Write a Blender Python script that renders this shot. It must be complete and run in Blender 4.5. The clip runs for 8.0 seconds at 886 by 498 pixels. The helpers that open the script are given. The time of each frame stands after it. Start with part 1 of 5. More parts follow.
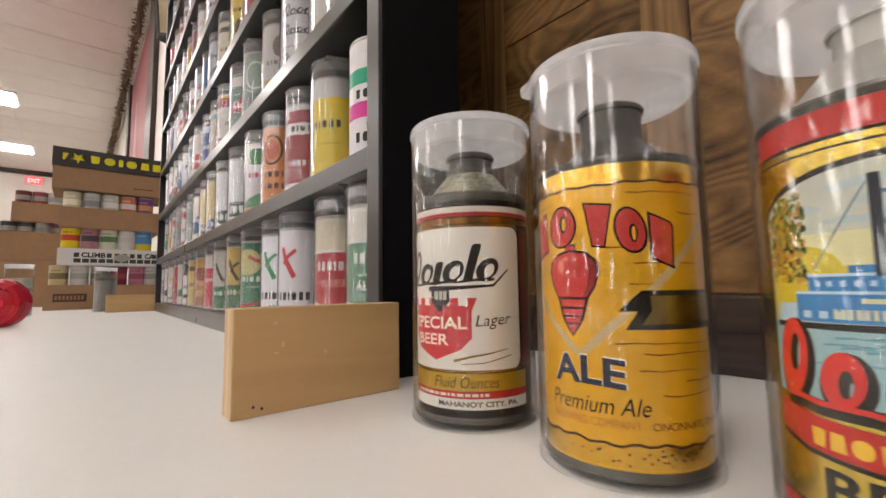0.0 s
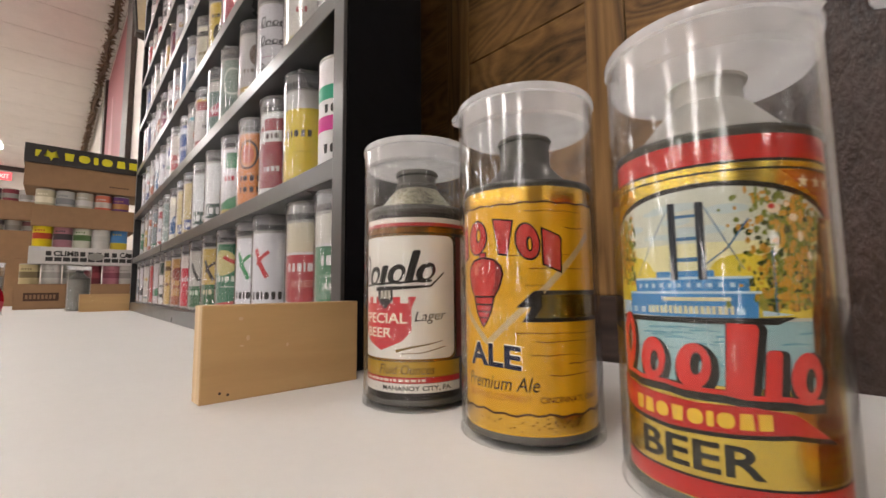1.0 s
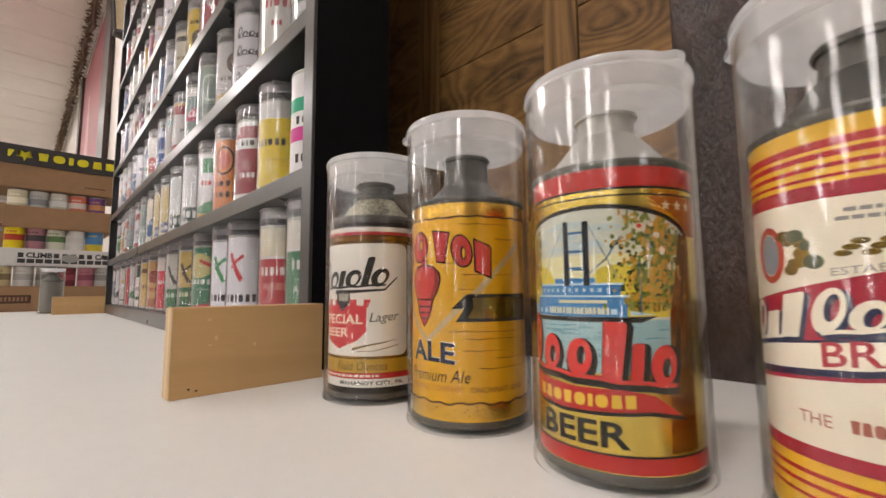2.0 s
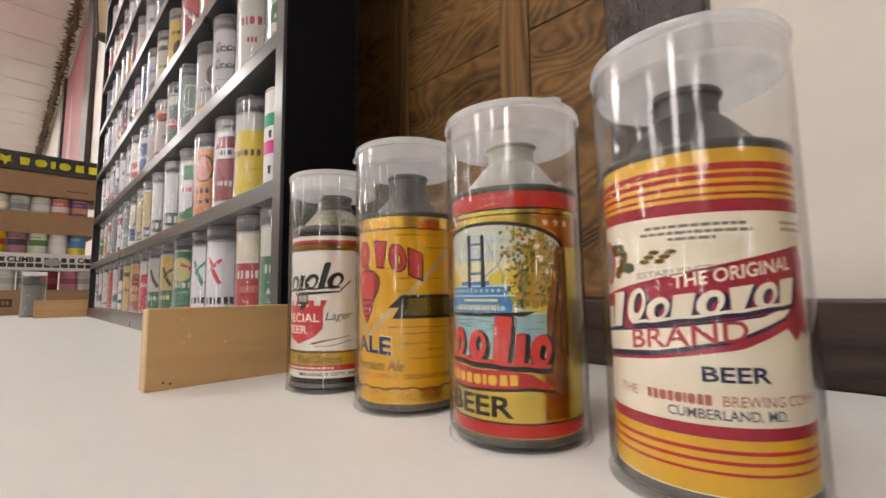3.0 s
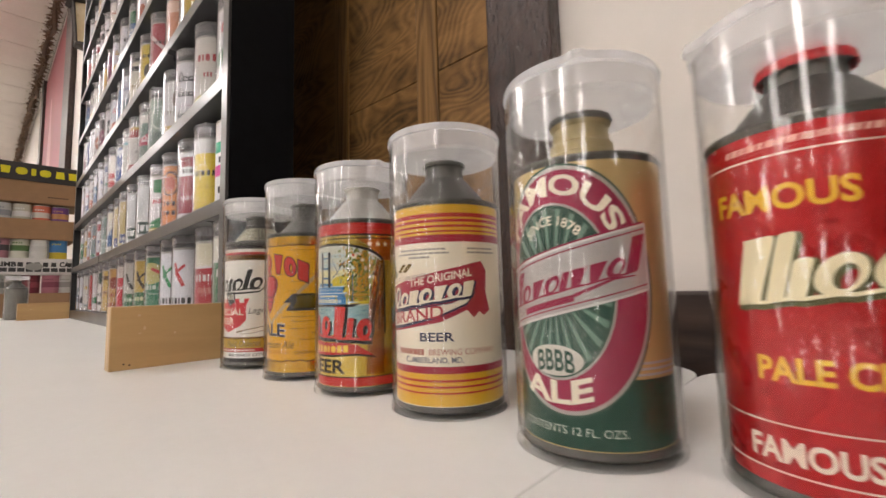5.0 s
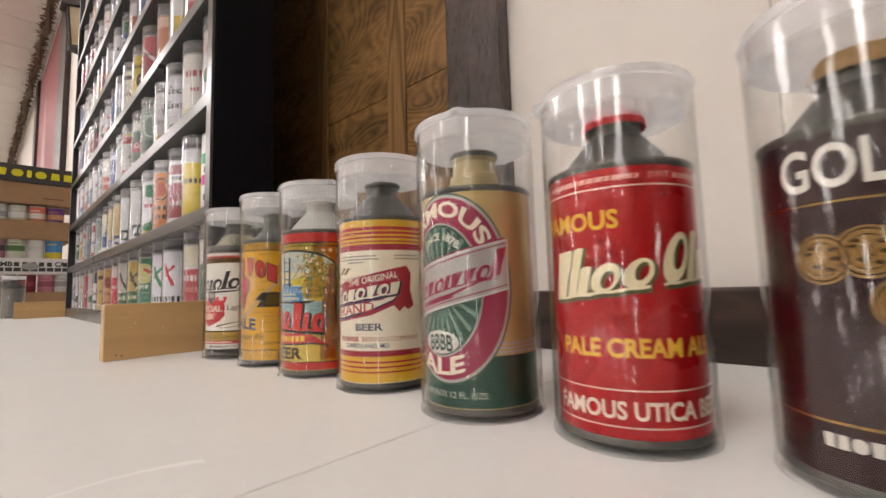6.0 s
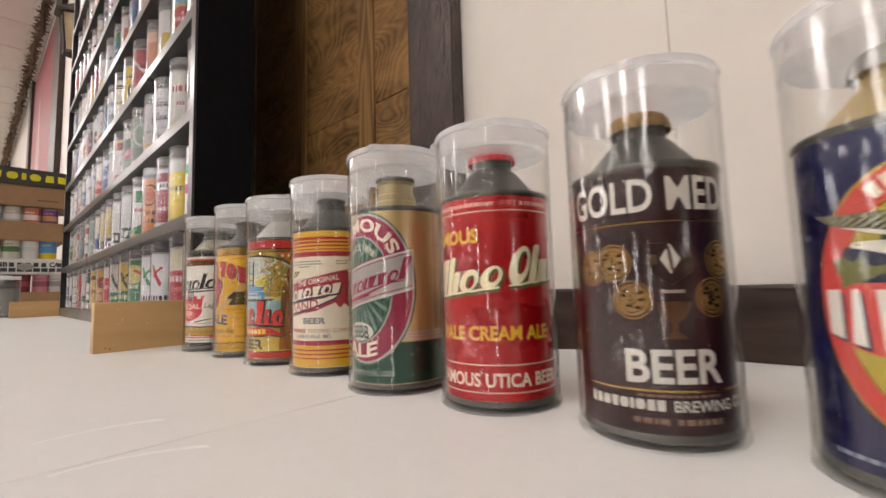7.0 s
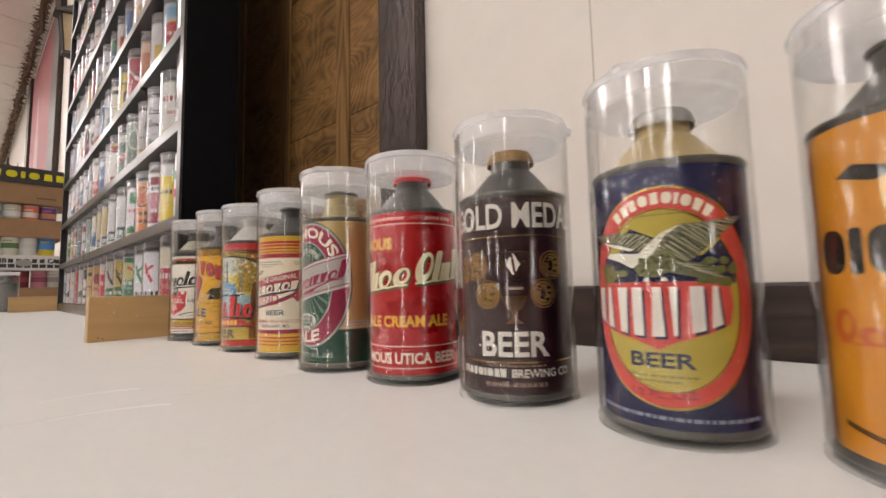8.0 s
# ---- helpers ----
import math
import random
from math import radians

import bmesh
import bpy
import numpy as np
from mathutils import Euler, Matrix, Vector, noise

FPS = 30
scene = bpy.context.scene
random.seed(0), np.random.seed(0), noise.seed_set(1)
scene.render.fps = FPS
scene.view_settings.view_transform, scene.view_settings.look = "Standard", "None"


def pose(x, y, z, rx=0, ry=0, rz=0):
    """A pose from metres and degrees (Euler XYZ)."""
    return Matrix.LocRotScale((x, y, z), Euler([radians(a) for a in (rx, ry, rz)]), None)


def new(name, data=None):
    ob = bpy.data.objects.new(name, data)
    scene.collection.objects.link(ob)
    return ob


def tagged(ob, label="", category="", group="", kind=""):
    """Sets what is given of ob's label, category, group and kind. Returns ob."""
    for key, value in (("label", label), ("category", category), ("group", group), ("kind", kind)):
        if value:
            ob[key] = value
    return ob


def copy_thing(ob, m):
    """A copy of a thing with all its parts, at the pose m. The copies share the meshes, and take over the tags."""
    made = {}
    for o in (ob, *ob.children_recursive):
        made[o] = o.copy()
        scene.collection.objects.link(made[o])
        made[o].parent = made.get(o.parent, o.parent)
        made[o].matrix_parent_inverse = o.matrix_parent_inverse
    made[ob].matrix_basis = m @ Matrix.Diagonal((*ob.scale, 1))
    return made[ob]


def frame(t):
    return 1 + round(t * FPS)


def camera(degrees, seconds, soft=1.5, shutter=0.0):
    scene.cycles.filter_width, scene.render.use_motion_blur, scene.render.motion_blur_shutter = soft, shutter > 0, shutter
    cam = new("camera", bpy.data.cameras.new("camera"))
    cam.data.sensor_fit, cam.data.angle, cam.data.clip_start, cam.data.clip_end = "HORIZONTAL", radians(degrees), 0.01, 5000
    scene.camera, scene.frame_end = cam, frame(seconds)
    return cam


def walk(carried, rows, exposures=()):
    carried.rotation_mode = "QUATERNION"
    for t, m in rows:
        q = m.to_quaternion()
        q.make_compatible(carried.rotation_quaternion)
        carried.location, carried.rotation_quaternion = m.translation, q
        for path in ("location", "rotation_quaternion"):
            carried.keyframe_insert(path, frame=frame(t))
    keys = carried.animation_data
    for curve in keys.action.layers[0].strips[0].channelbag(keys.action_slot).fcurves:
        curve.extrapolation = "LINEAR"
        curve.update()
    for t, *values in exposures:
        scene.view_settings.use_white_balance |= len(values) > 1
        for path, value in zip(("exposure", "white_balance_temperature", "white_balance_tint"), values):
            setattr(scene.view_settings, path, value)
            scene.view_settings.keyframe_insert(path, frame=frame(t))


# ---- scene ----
cam = camera(91.9, 8.0, shutter=0.5)
METRES, EYE, TILT, LEAN, TURN = 0.51, 0.8245, 0.0, 0.0, 49.5
ROWS = [
    (0.0, 0.0032, -0.0005, 0.0009, 0.39, 5.08, 0.85),
    (0.5, 0.0266, -0.0369, -0.0001, -0.68, 5.14, 0.69),
    (1.0, 0.0505, -0.0720, -0.0008, -1.86, 5.22, 0.53),
    (2.5, 0.1159, -0.1626, 0.0005, -4.66, 5.66, 0.60),
    (3.0, 0.1483, -0.2076, -0.0007, -5.23, 5.70, 0.82),
    (3.5, 0.1853, -0.2464, 0.0009, -5.59, 5.69, 1.06),
    (4.0, 0.2309, -0.3015, -0.0004, -6.05, 5.63, 1.30),
    (4.5, 0.2762, -0.3636, -0.0026, -6.28, 5.54, 1.48),
    (6.0, 0.3919, -0.5508, -0.0056, -6.87, 5.18, 1.69),
    (6.5, 0.4408, -0.6124, -0.0066, -7.07, 5.18, 1.73),
    (7.0, 0.4821, -0.6809, -0.0082, -7.30, 5.15, 1.69),
    (7.5, 0.5300, -0.7514, -0.0105, -7.47, 5.09, 1.53),
    (8.0, 0.5748, -0.8158, -0.0125, -7.48, 4.95, 1.30),
]
walk(cam, [(t, pose(0, 0, EYE, TILT, LEAN, TURN) @ pose(METRES * x, METRES * y, METRES * z, 90 + pitch, roll, yaw)) for t, x, y, z, yaw, pitch, roll in ROWS])
scene.cycles.transparent_max_bounces = 32

# ---- world and light ----
world = bpy.data.worlds.new("hall_dark")
scene.world = world
world.use_nodes = True
world.node_tree.nodes["Background"].inputs[0].default_value = (0.9, 0.85, 0.8, 1)
world.node_tree.nodes["Background"].inputs[1].default_value = 0.02
scene.view_settings.exposure = 0.0
LAMP = 20.6

TABLE = 0.75          # table top
WALL = 0.432          # face of the long wall
CEIL = 3.75
X0, X1, Y0 = -14.0, 14.0, -18.0


# ---- materials ----
def nodes_of(name):
    m = bpy.data.materials.new(name)
    m.use_nodes = True
    nt = m.node_tree
    return m, nt, nt.nodes["Principled BSDF"]


def add(nt, kind, **inputs):
    n = nt.nodes.new(kind)
    for k, v in inputs.items():
        n.inputs[k.replace("_", " ")].default_value = v
    return n


def rgba(c):
    return (c[0], c[1], c[2], 1.0)


def mat(name, colour, rough=0.5, metal=0.0, vary=0.12, scale=60.0, bump=0.0, coat=0.0, stretch=(1, 1, 1), spec=0.5, wear=0.25, coat_rough=0.06, relief=0.002):
    """A surface with fine grain and broad stains; scale is the grain's, per metre."""
    m, nt, b = nodes_of(name)
    co = nt.nodes.new("ShaderNodeTexCoord")
    mp = add(nt, "ShaderNodeMapping")
    mp.inputs["Scale"].default_value = stretch
    nt.links.new(co.outputs["Object"], mp.inputs["Vector"])
    fine = add(nt, "ShaderNodeTexNoise", Scale=scale, Detail=6.0, Roughness=0.6)
    broad = add(nt, "ShaderNodeTexNoise", Scale=scale * 0.13, Detail=3.0)
    for n in (fine, broad):
        nt.links.new(mp.outputs[0], n.inputs["Vector"])
    mix = nt.nodes.new("ShaderNodeMath")
    mix.operation = "ADD"
    nt.links.new(fine.outputs[0], mix.inputs[0])
    nt.links.new(broad.outputs[0], mix.inputs[1])
    ramp = nt.nodes.new("ShaderNodeValToRGB")
    lo = [max(0.0, c * (1 - vary)) for c in colour]
    hi = [min(1.0, c * (1 + vary)) for c in colour]
    ramp.color_ramp.elements[0].position, ramp.color_ramp.elements[1].position = 0.32, 0.68
    ramp.color_ramp.elements[0].color, ramp.color_ramp.elements[1].color = rgba(lo), rgba(hi)
    half = nt.nodes.new("ShaderNodeMath")
    half.operation = "MULTIPLY"
    half.inputs[1].default_value = 0.5
    nt.links.new(mix.outputs[0], half.inputs[0])
    nt.links.new(half.outputs[0], ramp.inputs[0])
    nt.links.new(ramp.outputs[0], b.inputs["Base Color"])
    b.inputs["Roughness"].default_value = rough
    b.inputs["Metallic"].default_value = metal
    b.inputs["Specular IOR Level"].default_value = spec
    if coat:
        b.inputs["Coat Weight"].default_value = coat
        b.inputs["Coat Roughness"].default_value = coat_rough
    if bump:
        bp = add(nt, "ShaderNodeBump", Strength=bump, Distance=relief)
        nt.links.new(half.outputs[0], bp.inputs["Height"])
        nt.links.new(bp.outputs[0], b.inputs["Normal"])
    if rough > 0.1:
        rr = nt.nodes.new("ShaderNodeMapRange")
        rr.inputs["To Min"].default_value, rr.inputs["To Max"].default_value = rough * (1 - wear), min(1.0, rough * (1 + wear))
        nt.links.new(broad.outputs[0], rr.inputs["Value"])
        nt.links.new(rr.outputs[0], b.inputs["Roughness"])
    return m


def clear_plastic(name, tint, gloss_rough, haze, ior=1.46, haze_colour=(0.85, 0.85, 0.85)):
    """Thin clear plastic: what is behind shows straight through; the gloss follows Fresnel."""
    m, nt, b = nodes_of(name)
    nt.nodes.remove(b)
    out = nt.nodes["Material Output"]
    tr = add(nt, "ShaderNodeBsdfTransparent")
    tr.inputs[0].default_value = rgba(tint)
    body = tr
    if haze:
        df = nt.nodes.new("ShaderNodeBsdfDiffuse")
        df.inputs[0].default_value = rgba(haze_colour)
        tl = nt.nodes.new("ShaderNodeBsdfTranslucent")
        tl.inputs[0].default_value = rgba(haze_colour)
        both = nt.nodes.new("ShaderNodeMixShader")
        both.inputs[0].default_value = 0.5
        nt.links.new(df.outputs[0], both.inputs[1])
        nt.links.new(tl.outputs[0], both.inputs[2])
        mx = nt.nodes.new("ShaderNodeMixShader")
        co = nt.nodes.new("ShaderNodeTexCoord")
        nz = add(nt, "ShaderNodeTexNoise", Scale=90.0, Detail=4.0)
        nt.links.new(co.outputs["Object"], nz.inputs["Vector"])
        mr = nt.nodes.new("ShaderNodeMapRange")
        mr.inputs["To Min"].default_value, mr.inputs["To Max"].default_value = haze * 0.8, min(1.0, haze * 1.2)
        nt.links.new(nz.outputs[0], mr.inputs["Value"])
        nt.links.new(mr.outputs[0], mx.inputs[0])
        nt.links.new(tr.outputs[0], mx.inputs[1])
        nt.links.new(both.outputs[0], mx.inputs[2])
        body = mx
    gl = nt.nodes.new("ShaderNodeBsdfGlossy")
    gl.inputs["Roughness"].default_value = gloss_rough
    lw = add(nt, "ShaderNodeLayerWeight", Blend=0.5)
    pw = nt.nodes.new("ShaderNodeMath")
    pw.operation = "POWER"
    pw.inputs[1].default_value = 4.0
    nt.links.new(lw.outputs["Facing"], pw.inputs[0])
    fr = nt.nodes.new("ShaderNodeMath")
    fr.operation = "MULTIPLY_ADD"
    f0 = ((ior - 1) / (ior + 1)) ** 2
    fr.inputs[1].default_value, fr.inputs[2].default_value = 0.85 - f0, f0
    nt.links.new(pw.outputs[0], fr.inputs[0])
    mix = nt.nodes.new("ShaderNodeMixShader")
    nt.links.new(fr.outputs[0], mix.inputs[0])
    nt.links.new(body.outputs[0], mix.inputs[1])
    nt.links.new(gl.outputs[0], mix.inputs[2])
    nt.links.new(mix.outputs[0], out.inputs[0])
    return m


def glow(name, colour, strength):
    m, nt, b = nodes_of(name)
    b.inputs["Base Color"].default_value = rgba(colour)
    b.inputs["Emission Color"].default_value = rgba(colour)
    b.inputs["Emission Strength"].default_value = strength
    return m


def wood(name, dark, light, scale=9.0, rough=0.5, axis=2, bump=0.25, rings=7.0, along=0.12, sharp=0.85, spec=0.5, ring=1.1):
    """Long-grained wood; axis is the direction of the grain."""
    m, nt, b = nodes_of(name)
    co = nt.nodes.new("ShaderNodeTexCoord")
    info = nt.nodes.new("ShaderNodeObjectInfo")
    mp = add(nt, "ShaderNodeMapping")
    st = [scale, scale, scale]
    st[axis] = scale * along
    mp.inputs["Scale"].default_value = st
    sh = nt.nodes.new("ShaderNodeVectorMath")
    sh.operation = "SCALE"
    sh.inputs[0].default_value = (7.3, 3.1, 5.7)
    nt.links.new(info.outputs["Random"], sh.inputs["Scale"])
    nt.links.new(co.outputs["Object"], mp.inputs["Vector"])
    nt.links.new(sh.outputs[0], mp.inputs["Location"])
    nz = add(nt, "ShaderNodeTexNoise", Scale=1.0, Detail=2.0, Distortion=0.6)
    nt.links.new(mp.outputs[0], nz.inputs["Vector"])
    mul = nt.nodes.new("ShaderNodeMath")
    mul.operation = "MULTIPLY"
    mul.inputs[1].default_value = rings
    fr = nt.nodes.new("ShaderNodeMath")
    fr.operation = "PINGPONG"
    fr.inputs[1].default_value = 0.5
    nt.links.new(nz.outputs[0], mul.inputs[0])
    nt.links.new(mul.outputs[0], fr.inputs[0])
    fine = add(nt, "ShaderNodeTexNoise", Scale=9.0 if ring > 1 else 2.2, Detail=8.0, Roughness=0.72)
    nt.links.new(mp.outputs[0], fine.inputs["Vector"])
    sm = nt.nodes.new("ShaderNodeMath")
    sm.operation = "MULTIPLY_ADD"
    sm.inputs[1].default_value = ring
    nt.links.new(fr.outputs[0], sm.inputs[0])
    half = nt.nodes.new("ShaderNodeMath")
    half.operation = "MULTIPLY_ADD"
    half.inputs[1].default_value, half.inputs[2].default_value = 0.7 + 0.9 * (1.1 - ring), -0.1 - 0.28 * (1.1 - ring)
    nt.links.new(fine.outputs[0], half.inputs[0])
    nt.links.new(half.outputs[0], sm.inputs[2])
    ramp = nt.nodes.new("ShaderNodeValToRGB")
    ramp.color_ramp.elements[0].position, ramp.color_ramp.elements[1].position = 0.12, sharp
    ramp.color_ramp.elements[0].color, ramp.color_ramp.elements[1].color = rgba(dark), rgba(light)
    nt.links.new(sm.outputs[0], ramp.inputs[0])
    nt.links.new(ramp.outputs[0], b.inputs["Base Color"])
    b.inputs["Roughness"].default_value = rough
    b.inputs["Specular IOR Level"].default_value = spec
    bp = add(nt, "ShaderNodeBump", Strength=bump, Distance=0.003)
    nt.links.new(sm.outputs[0], bp.inputs["Height"])
    nt.links.new(bp.outputs[0], b.inputs["Normal"])
    return m


M_TABLE = mat("white_laminate", (0.74, 0.73, 0.71), 0.42, vary=0.025, scale=120, bump=0.03, wear=0.05)
M_WALL = mat("cream_wall_paint", (0.81, 0.755, 0.705), 0.6, vary=0.045, scale=14, bump=0.08)
M_CEIL = mat("ceiling_tile", (0.87, 0.84, 0.81), 0.9, vary=0.04, scale=50, bump=0.2)
M_FLOOR = mat("floor_vinyl", (0.40, 0.35, 0.30), 0.5, vary=0.2, scale=8)
M_DARKWALL = mat("unseen_dark_wall", (0.17, 0.115, 0.08), 0.5, vary=0.3, scale=6, stretch=(3, 3, 0.3))
M_GRID = mat("grey_joint", (0.56, 0.52, 0.47), 0.8)
M_BLACK = mat("black_paint", (0.009, 0.009, 0.010), 0.3, vary=0.3, scale=70, bump=0.08, spec=0.5, coat=0.62, coat_rough=0.34)
# the shelf's black again, darker and duller for the shade on its end panel
M_BLACKSHADE = mat("shaded_black_paint", (0.006, 0.006, 0.007), 0.6, vary=0.3, scale=60, bump=0.1, spec=0.08)
M_PANEL = wood("dark_panel_wood", (0.050, 0.025, 0.008), (0.40, 0.218, 0.078), 20, 0.5, 2, 0.4, 12.0, 0.05, 0.85, 0.3, 0.7)
M_PLANKX = wood("dark_plank_wood", (0.036, 0.017, 0.005), (0.45, 0.240, 0.083), 6.5, 0.5, 0, 0.3, 30.0, 0.42, 0.88, 0.3, 0.42)
M_BEAM = mat("dark_beam_wood", (0.052, 0.030, 0.024), 0.2, 0.0, 0.6, 95, 1.0, 0.0, (1, 1, 0.45), 0.6, 0.3, relief=0.012)
M_RAIL = wood("rail_wood", (0.016, 0.008, 0.006), (0.06, 0.034, 0.026), 14, 0.4, 0, 0.4)
M_PINE = wood("pine_board", (0.50, 0.30, 0.125), (0.64, 0.42, 0.19), 9, 0.45, 1, 0.06, 4.0)
M_ENDGRAIN = wood("pine_end", (0.56, 0.38, 0.20), (0.74, 0.56, 0.34), 60, 0.6, 2, 0.15, 4.0, 0.05)
M_CARD = mat("brown_cardboard", (0.30, 0.175, 0.09), 0.8, vary=0.1, scale=30, bump=0.05)
M_STEEL = mat("tinned_steel", (0.42, 0.41, 0.38), 0.38, 0.9, vary=0.2, scale=120)
M_DULL = mat("dull_grey_steel", (0.115, 0.112, 0.105), 0.42, 0.8, vary=0.25, scale=140, bump=0.05)
M_TUBE = clear_plastic("clear_tube", (0.985, 0.985, 0.98), 0.075, 0.0, 1.5)
M_TUBE2 = clear_plastic("slim_clear_tube", (0.97, 0.97, 0.99), 0.08, 0.025, 1.68)
M_CAP = clear_plastic("frosted_cap", (0.95, 0.95, 0.96), 0.14, 0.48, haze_colour=(0.92, 0.92, 0.93))
M_CAP2 = clear_plastic("clear_cap", (0.96, 0.96, 0.97), 0.07, 0.30, 1.6, haze_colour=(0.92, 0.92, 0.93))
# tin of the can bodies, darkened for shade and reflections at the foot
M_TIN = mat("shaded_tin", (0.11, 0.107, 0.098), 0.42, 0.7, vary=0.2, scale=120)
M_LAMP = glow("lamp_diffuser", (1.0, 0.945, 0.91), LAMP)
M_WHITE = mat("white_enamel", (0.7, 0.7, 0.68), 0.4)


# ---- mesh helpers ----
def part(name, bm, material, parent=None, label="", smooth=False):
    me = bpy.data.meshes.new(name)
    bm.to_mesh(me)
    bm.free()
    if smooth:
        for p in me.polygons:
            p.use_smooth = True
        me.set_sharp_from_angle(angle=radians(32))
    me.materials.append(material)
    ob = new(name, me)
    if parent:
        ob.parent = parent
    return tagged(ob, label)


def thing(name, m, label, category, group=""):
    ob = new(name)
    ob.empty_display_size = 0.02
    ob.matrix_basis = m
    return tagged(ob, label, category, group)


def box(bm, x0, y0, z0, x1, y1, z1, bevel=0.0, m=None):
    r = bmesh.ops.create_cube(bm, size=1.0)
    vs = r["verts"]
    bmesh.ops.scale(bm, vec=(x1 - x0, y1 - y0, z1 - z0), verts=vs)
    bmesh.ops.translate(bm, vec=((x0 + x1) / 2, (y0 + y1) / 2, (z0 + z1) / 2), verts=vs)
    if bevel:
        es = list({e for v in vs for e in v.link_edges})
        r = bmesh.ops.bevel(bm, geom=es, offset=bevel, segments=2, affect="EDGES", profile=0.5)
        vs = list({v for f in r["faces"] for v in f.verts} | {v for v in vs if v.is_valid})
    if m is not None:
        bmesh.ops.transform(bm, matrix=m, verts=vs)
    return bm


def boxed(x0, y0, z0, x1, y1, z1, bevel=0.0):
    return box(bmesh.new(), x0, y0, z0, x1, y1, z1, bevel)


def lathe(profile, n=48, closed=False):
    """A turned body about z from (radius, height) pairs."""
    bm = bmesh.new()
    rings = []
    for r, z in profile:
        if r < 1e-6:
            rings.append([bm.verts.new((0, 0, z))])
        else:
            rings.append([bm.verts.new((r * math.cos(2 * math.pi * i / n), r * math.sin(2 * math.pi * i / n), z)) for i in range(n)])
    pairs = list(zip(rings, rings[1:]))
    if closed:
        pairs.append((rings[-1], rings[0]))
    for a, b in pairs:
        for i in range(n):
            j = (i + 1) % n
            if len(a) == 1 and len(b) == 1:
                continue
            if len(a) == 1:
                bm.faces.new((a[0], b[j], b[i]))
            elif len(b) == 1:
                bm.faces.new((a[i], a[j], b[0]))
            else:
                bm.faces.new((a[i], a[j], b[j], b[i]))
    bmesh.ops.recalc_face_normals(bm, faces=bm.faces)
    return bm


# ---- the hall ----
def setting(name, bm, material, label):
    return tagged(part(name, bm, material), label, kind="structure")


setting("floor", boxed(X0, Y0, -0.1, X1, WALL, 0), M_FLOOR, "worn tan vinyl floor of the hall")
setting("wall_north", boxed(X0, WALL, 0, X1, WALL + 0.15, CEIL), M_WALL, "cream painted wall with vertical panel seams")
setting("wall_west", boxed(X0 - 0.15, Y0, 0, X0, WALL + 0.15, CEIL), M_WALL, "cream painted far end wall of the hall")
# out of view: these two walls are brown to deepen reflections in the cans
setting("wall_east", boxed(X1, Y0, 0, X1 + 0.15, WALL + 0.15, CEIL), M_DARKWALL, "unseen near end wall of the hall, brown to darken reflections")
setting("wall_south", boxed(X0, Y0 - 0.15, 0, X1, Y0, CEIL), M_DARKWALL, "unseen long wall of the hall, brown to darken reflections")

bm = bmesh.new()
box(bm, X0, Y0, CEIL + 0.012, X1, WALL, CEIL + 0.1)
TX, TY = 0.69, 1.38
ix = int((X1 - X0) / TX)
verts, faces = [], []
for i in range(ix + 1):
    for j in range(14):
        xa, xb = X0 + i * TX + 0.006, min(X1, X0 + (i + 1) * TX - 0.006)
        yb, ya = WALL - j * TY - 0.006, max(Y0, WALL - (j + 1) * TY + 0.006)
        k = len(verts)
        verts += [(xa, ya, CEIL), (xb, ya, CEIL), (xb, yb, CEIL), (xa, yb, CEIL), (xa, ya, CEIL + 0.012), (xb, ya, CEIL + 0.012), (xb, yb, CEIL + 0.012), (xa, yb, CEIL + 0.012)]
        faces += [(k, k + 3, k + 2, k + 1), (k, k + 1, k + 5, k + 4), (k + 1, k + 2, k + 6, k + 5), (k + 2, k + 3, k + 7, k + 6), (k + 3, k, k + 4, k + 7)]
me = bpy.data.meshes.new("ceiling")
me.from_pydata(verts, [], faces)
bm.from_mesh(me)
bpy.data.meshes.remove(me)
setting("ceiling", bm, M_CEIL, "off-white tiled ceiling with thin grey joints")


def ceiling_light():
    ob = thing("ceiling_light", Matrix(), "recessed fluorescent ceiling light with a white diffuser", "ceiling light", "ceiling lights of the hall")
    fr = bmesh.new()
    for a in ((-0.31, -0.66, 0.31, -0.62), (-0.31, 0.62, 0.31, 0.66), (-0.31, -0.62, -0.28, 0.62), (0.28, -0.62, 0.31, 0.62)):
        box(fr, a[0], a[1], -0.022, a[2], a[3], 0)
    part("frame", fr, M_WHITE, ob)
    part("diffuser", boxed(-0.28, -0.62, -0.045, 0.28, 0.62, -0.004, 0.012), M_LAMP, ob)
    return ob


LAMP_ROWS = [
    (-1.5, (-11.9, -8.9, -5.9, -2.85, 0.2)),
    (-3.1, (9.8,)),
    (-5.9, (-11.6, -8.6, -5.6, -2.6, 0.4, 3.3)),
    (-9.6, (-8.6, -5.6, -2.5, 0.5, 3.6, 6.6)),
    (-13.4, (-11.6, -8.6, -5.6, -2.5, 0.5, 3.6, 6.6)),
]
first = ceiling_light()
for j, (y, xs) in enumerate(LAMP_ROWS):
    for i, x in enumerate(xs):
        if i == j == 0:
            first.matrix_basis = pose(x, y, CEIL)
        else:
            copy_thing(first, pose(x, y, CEIL))

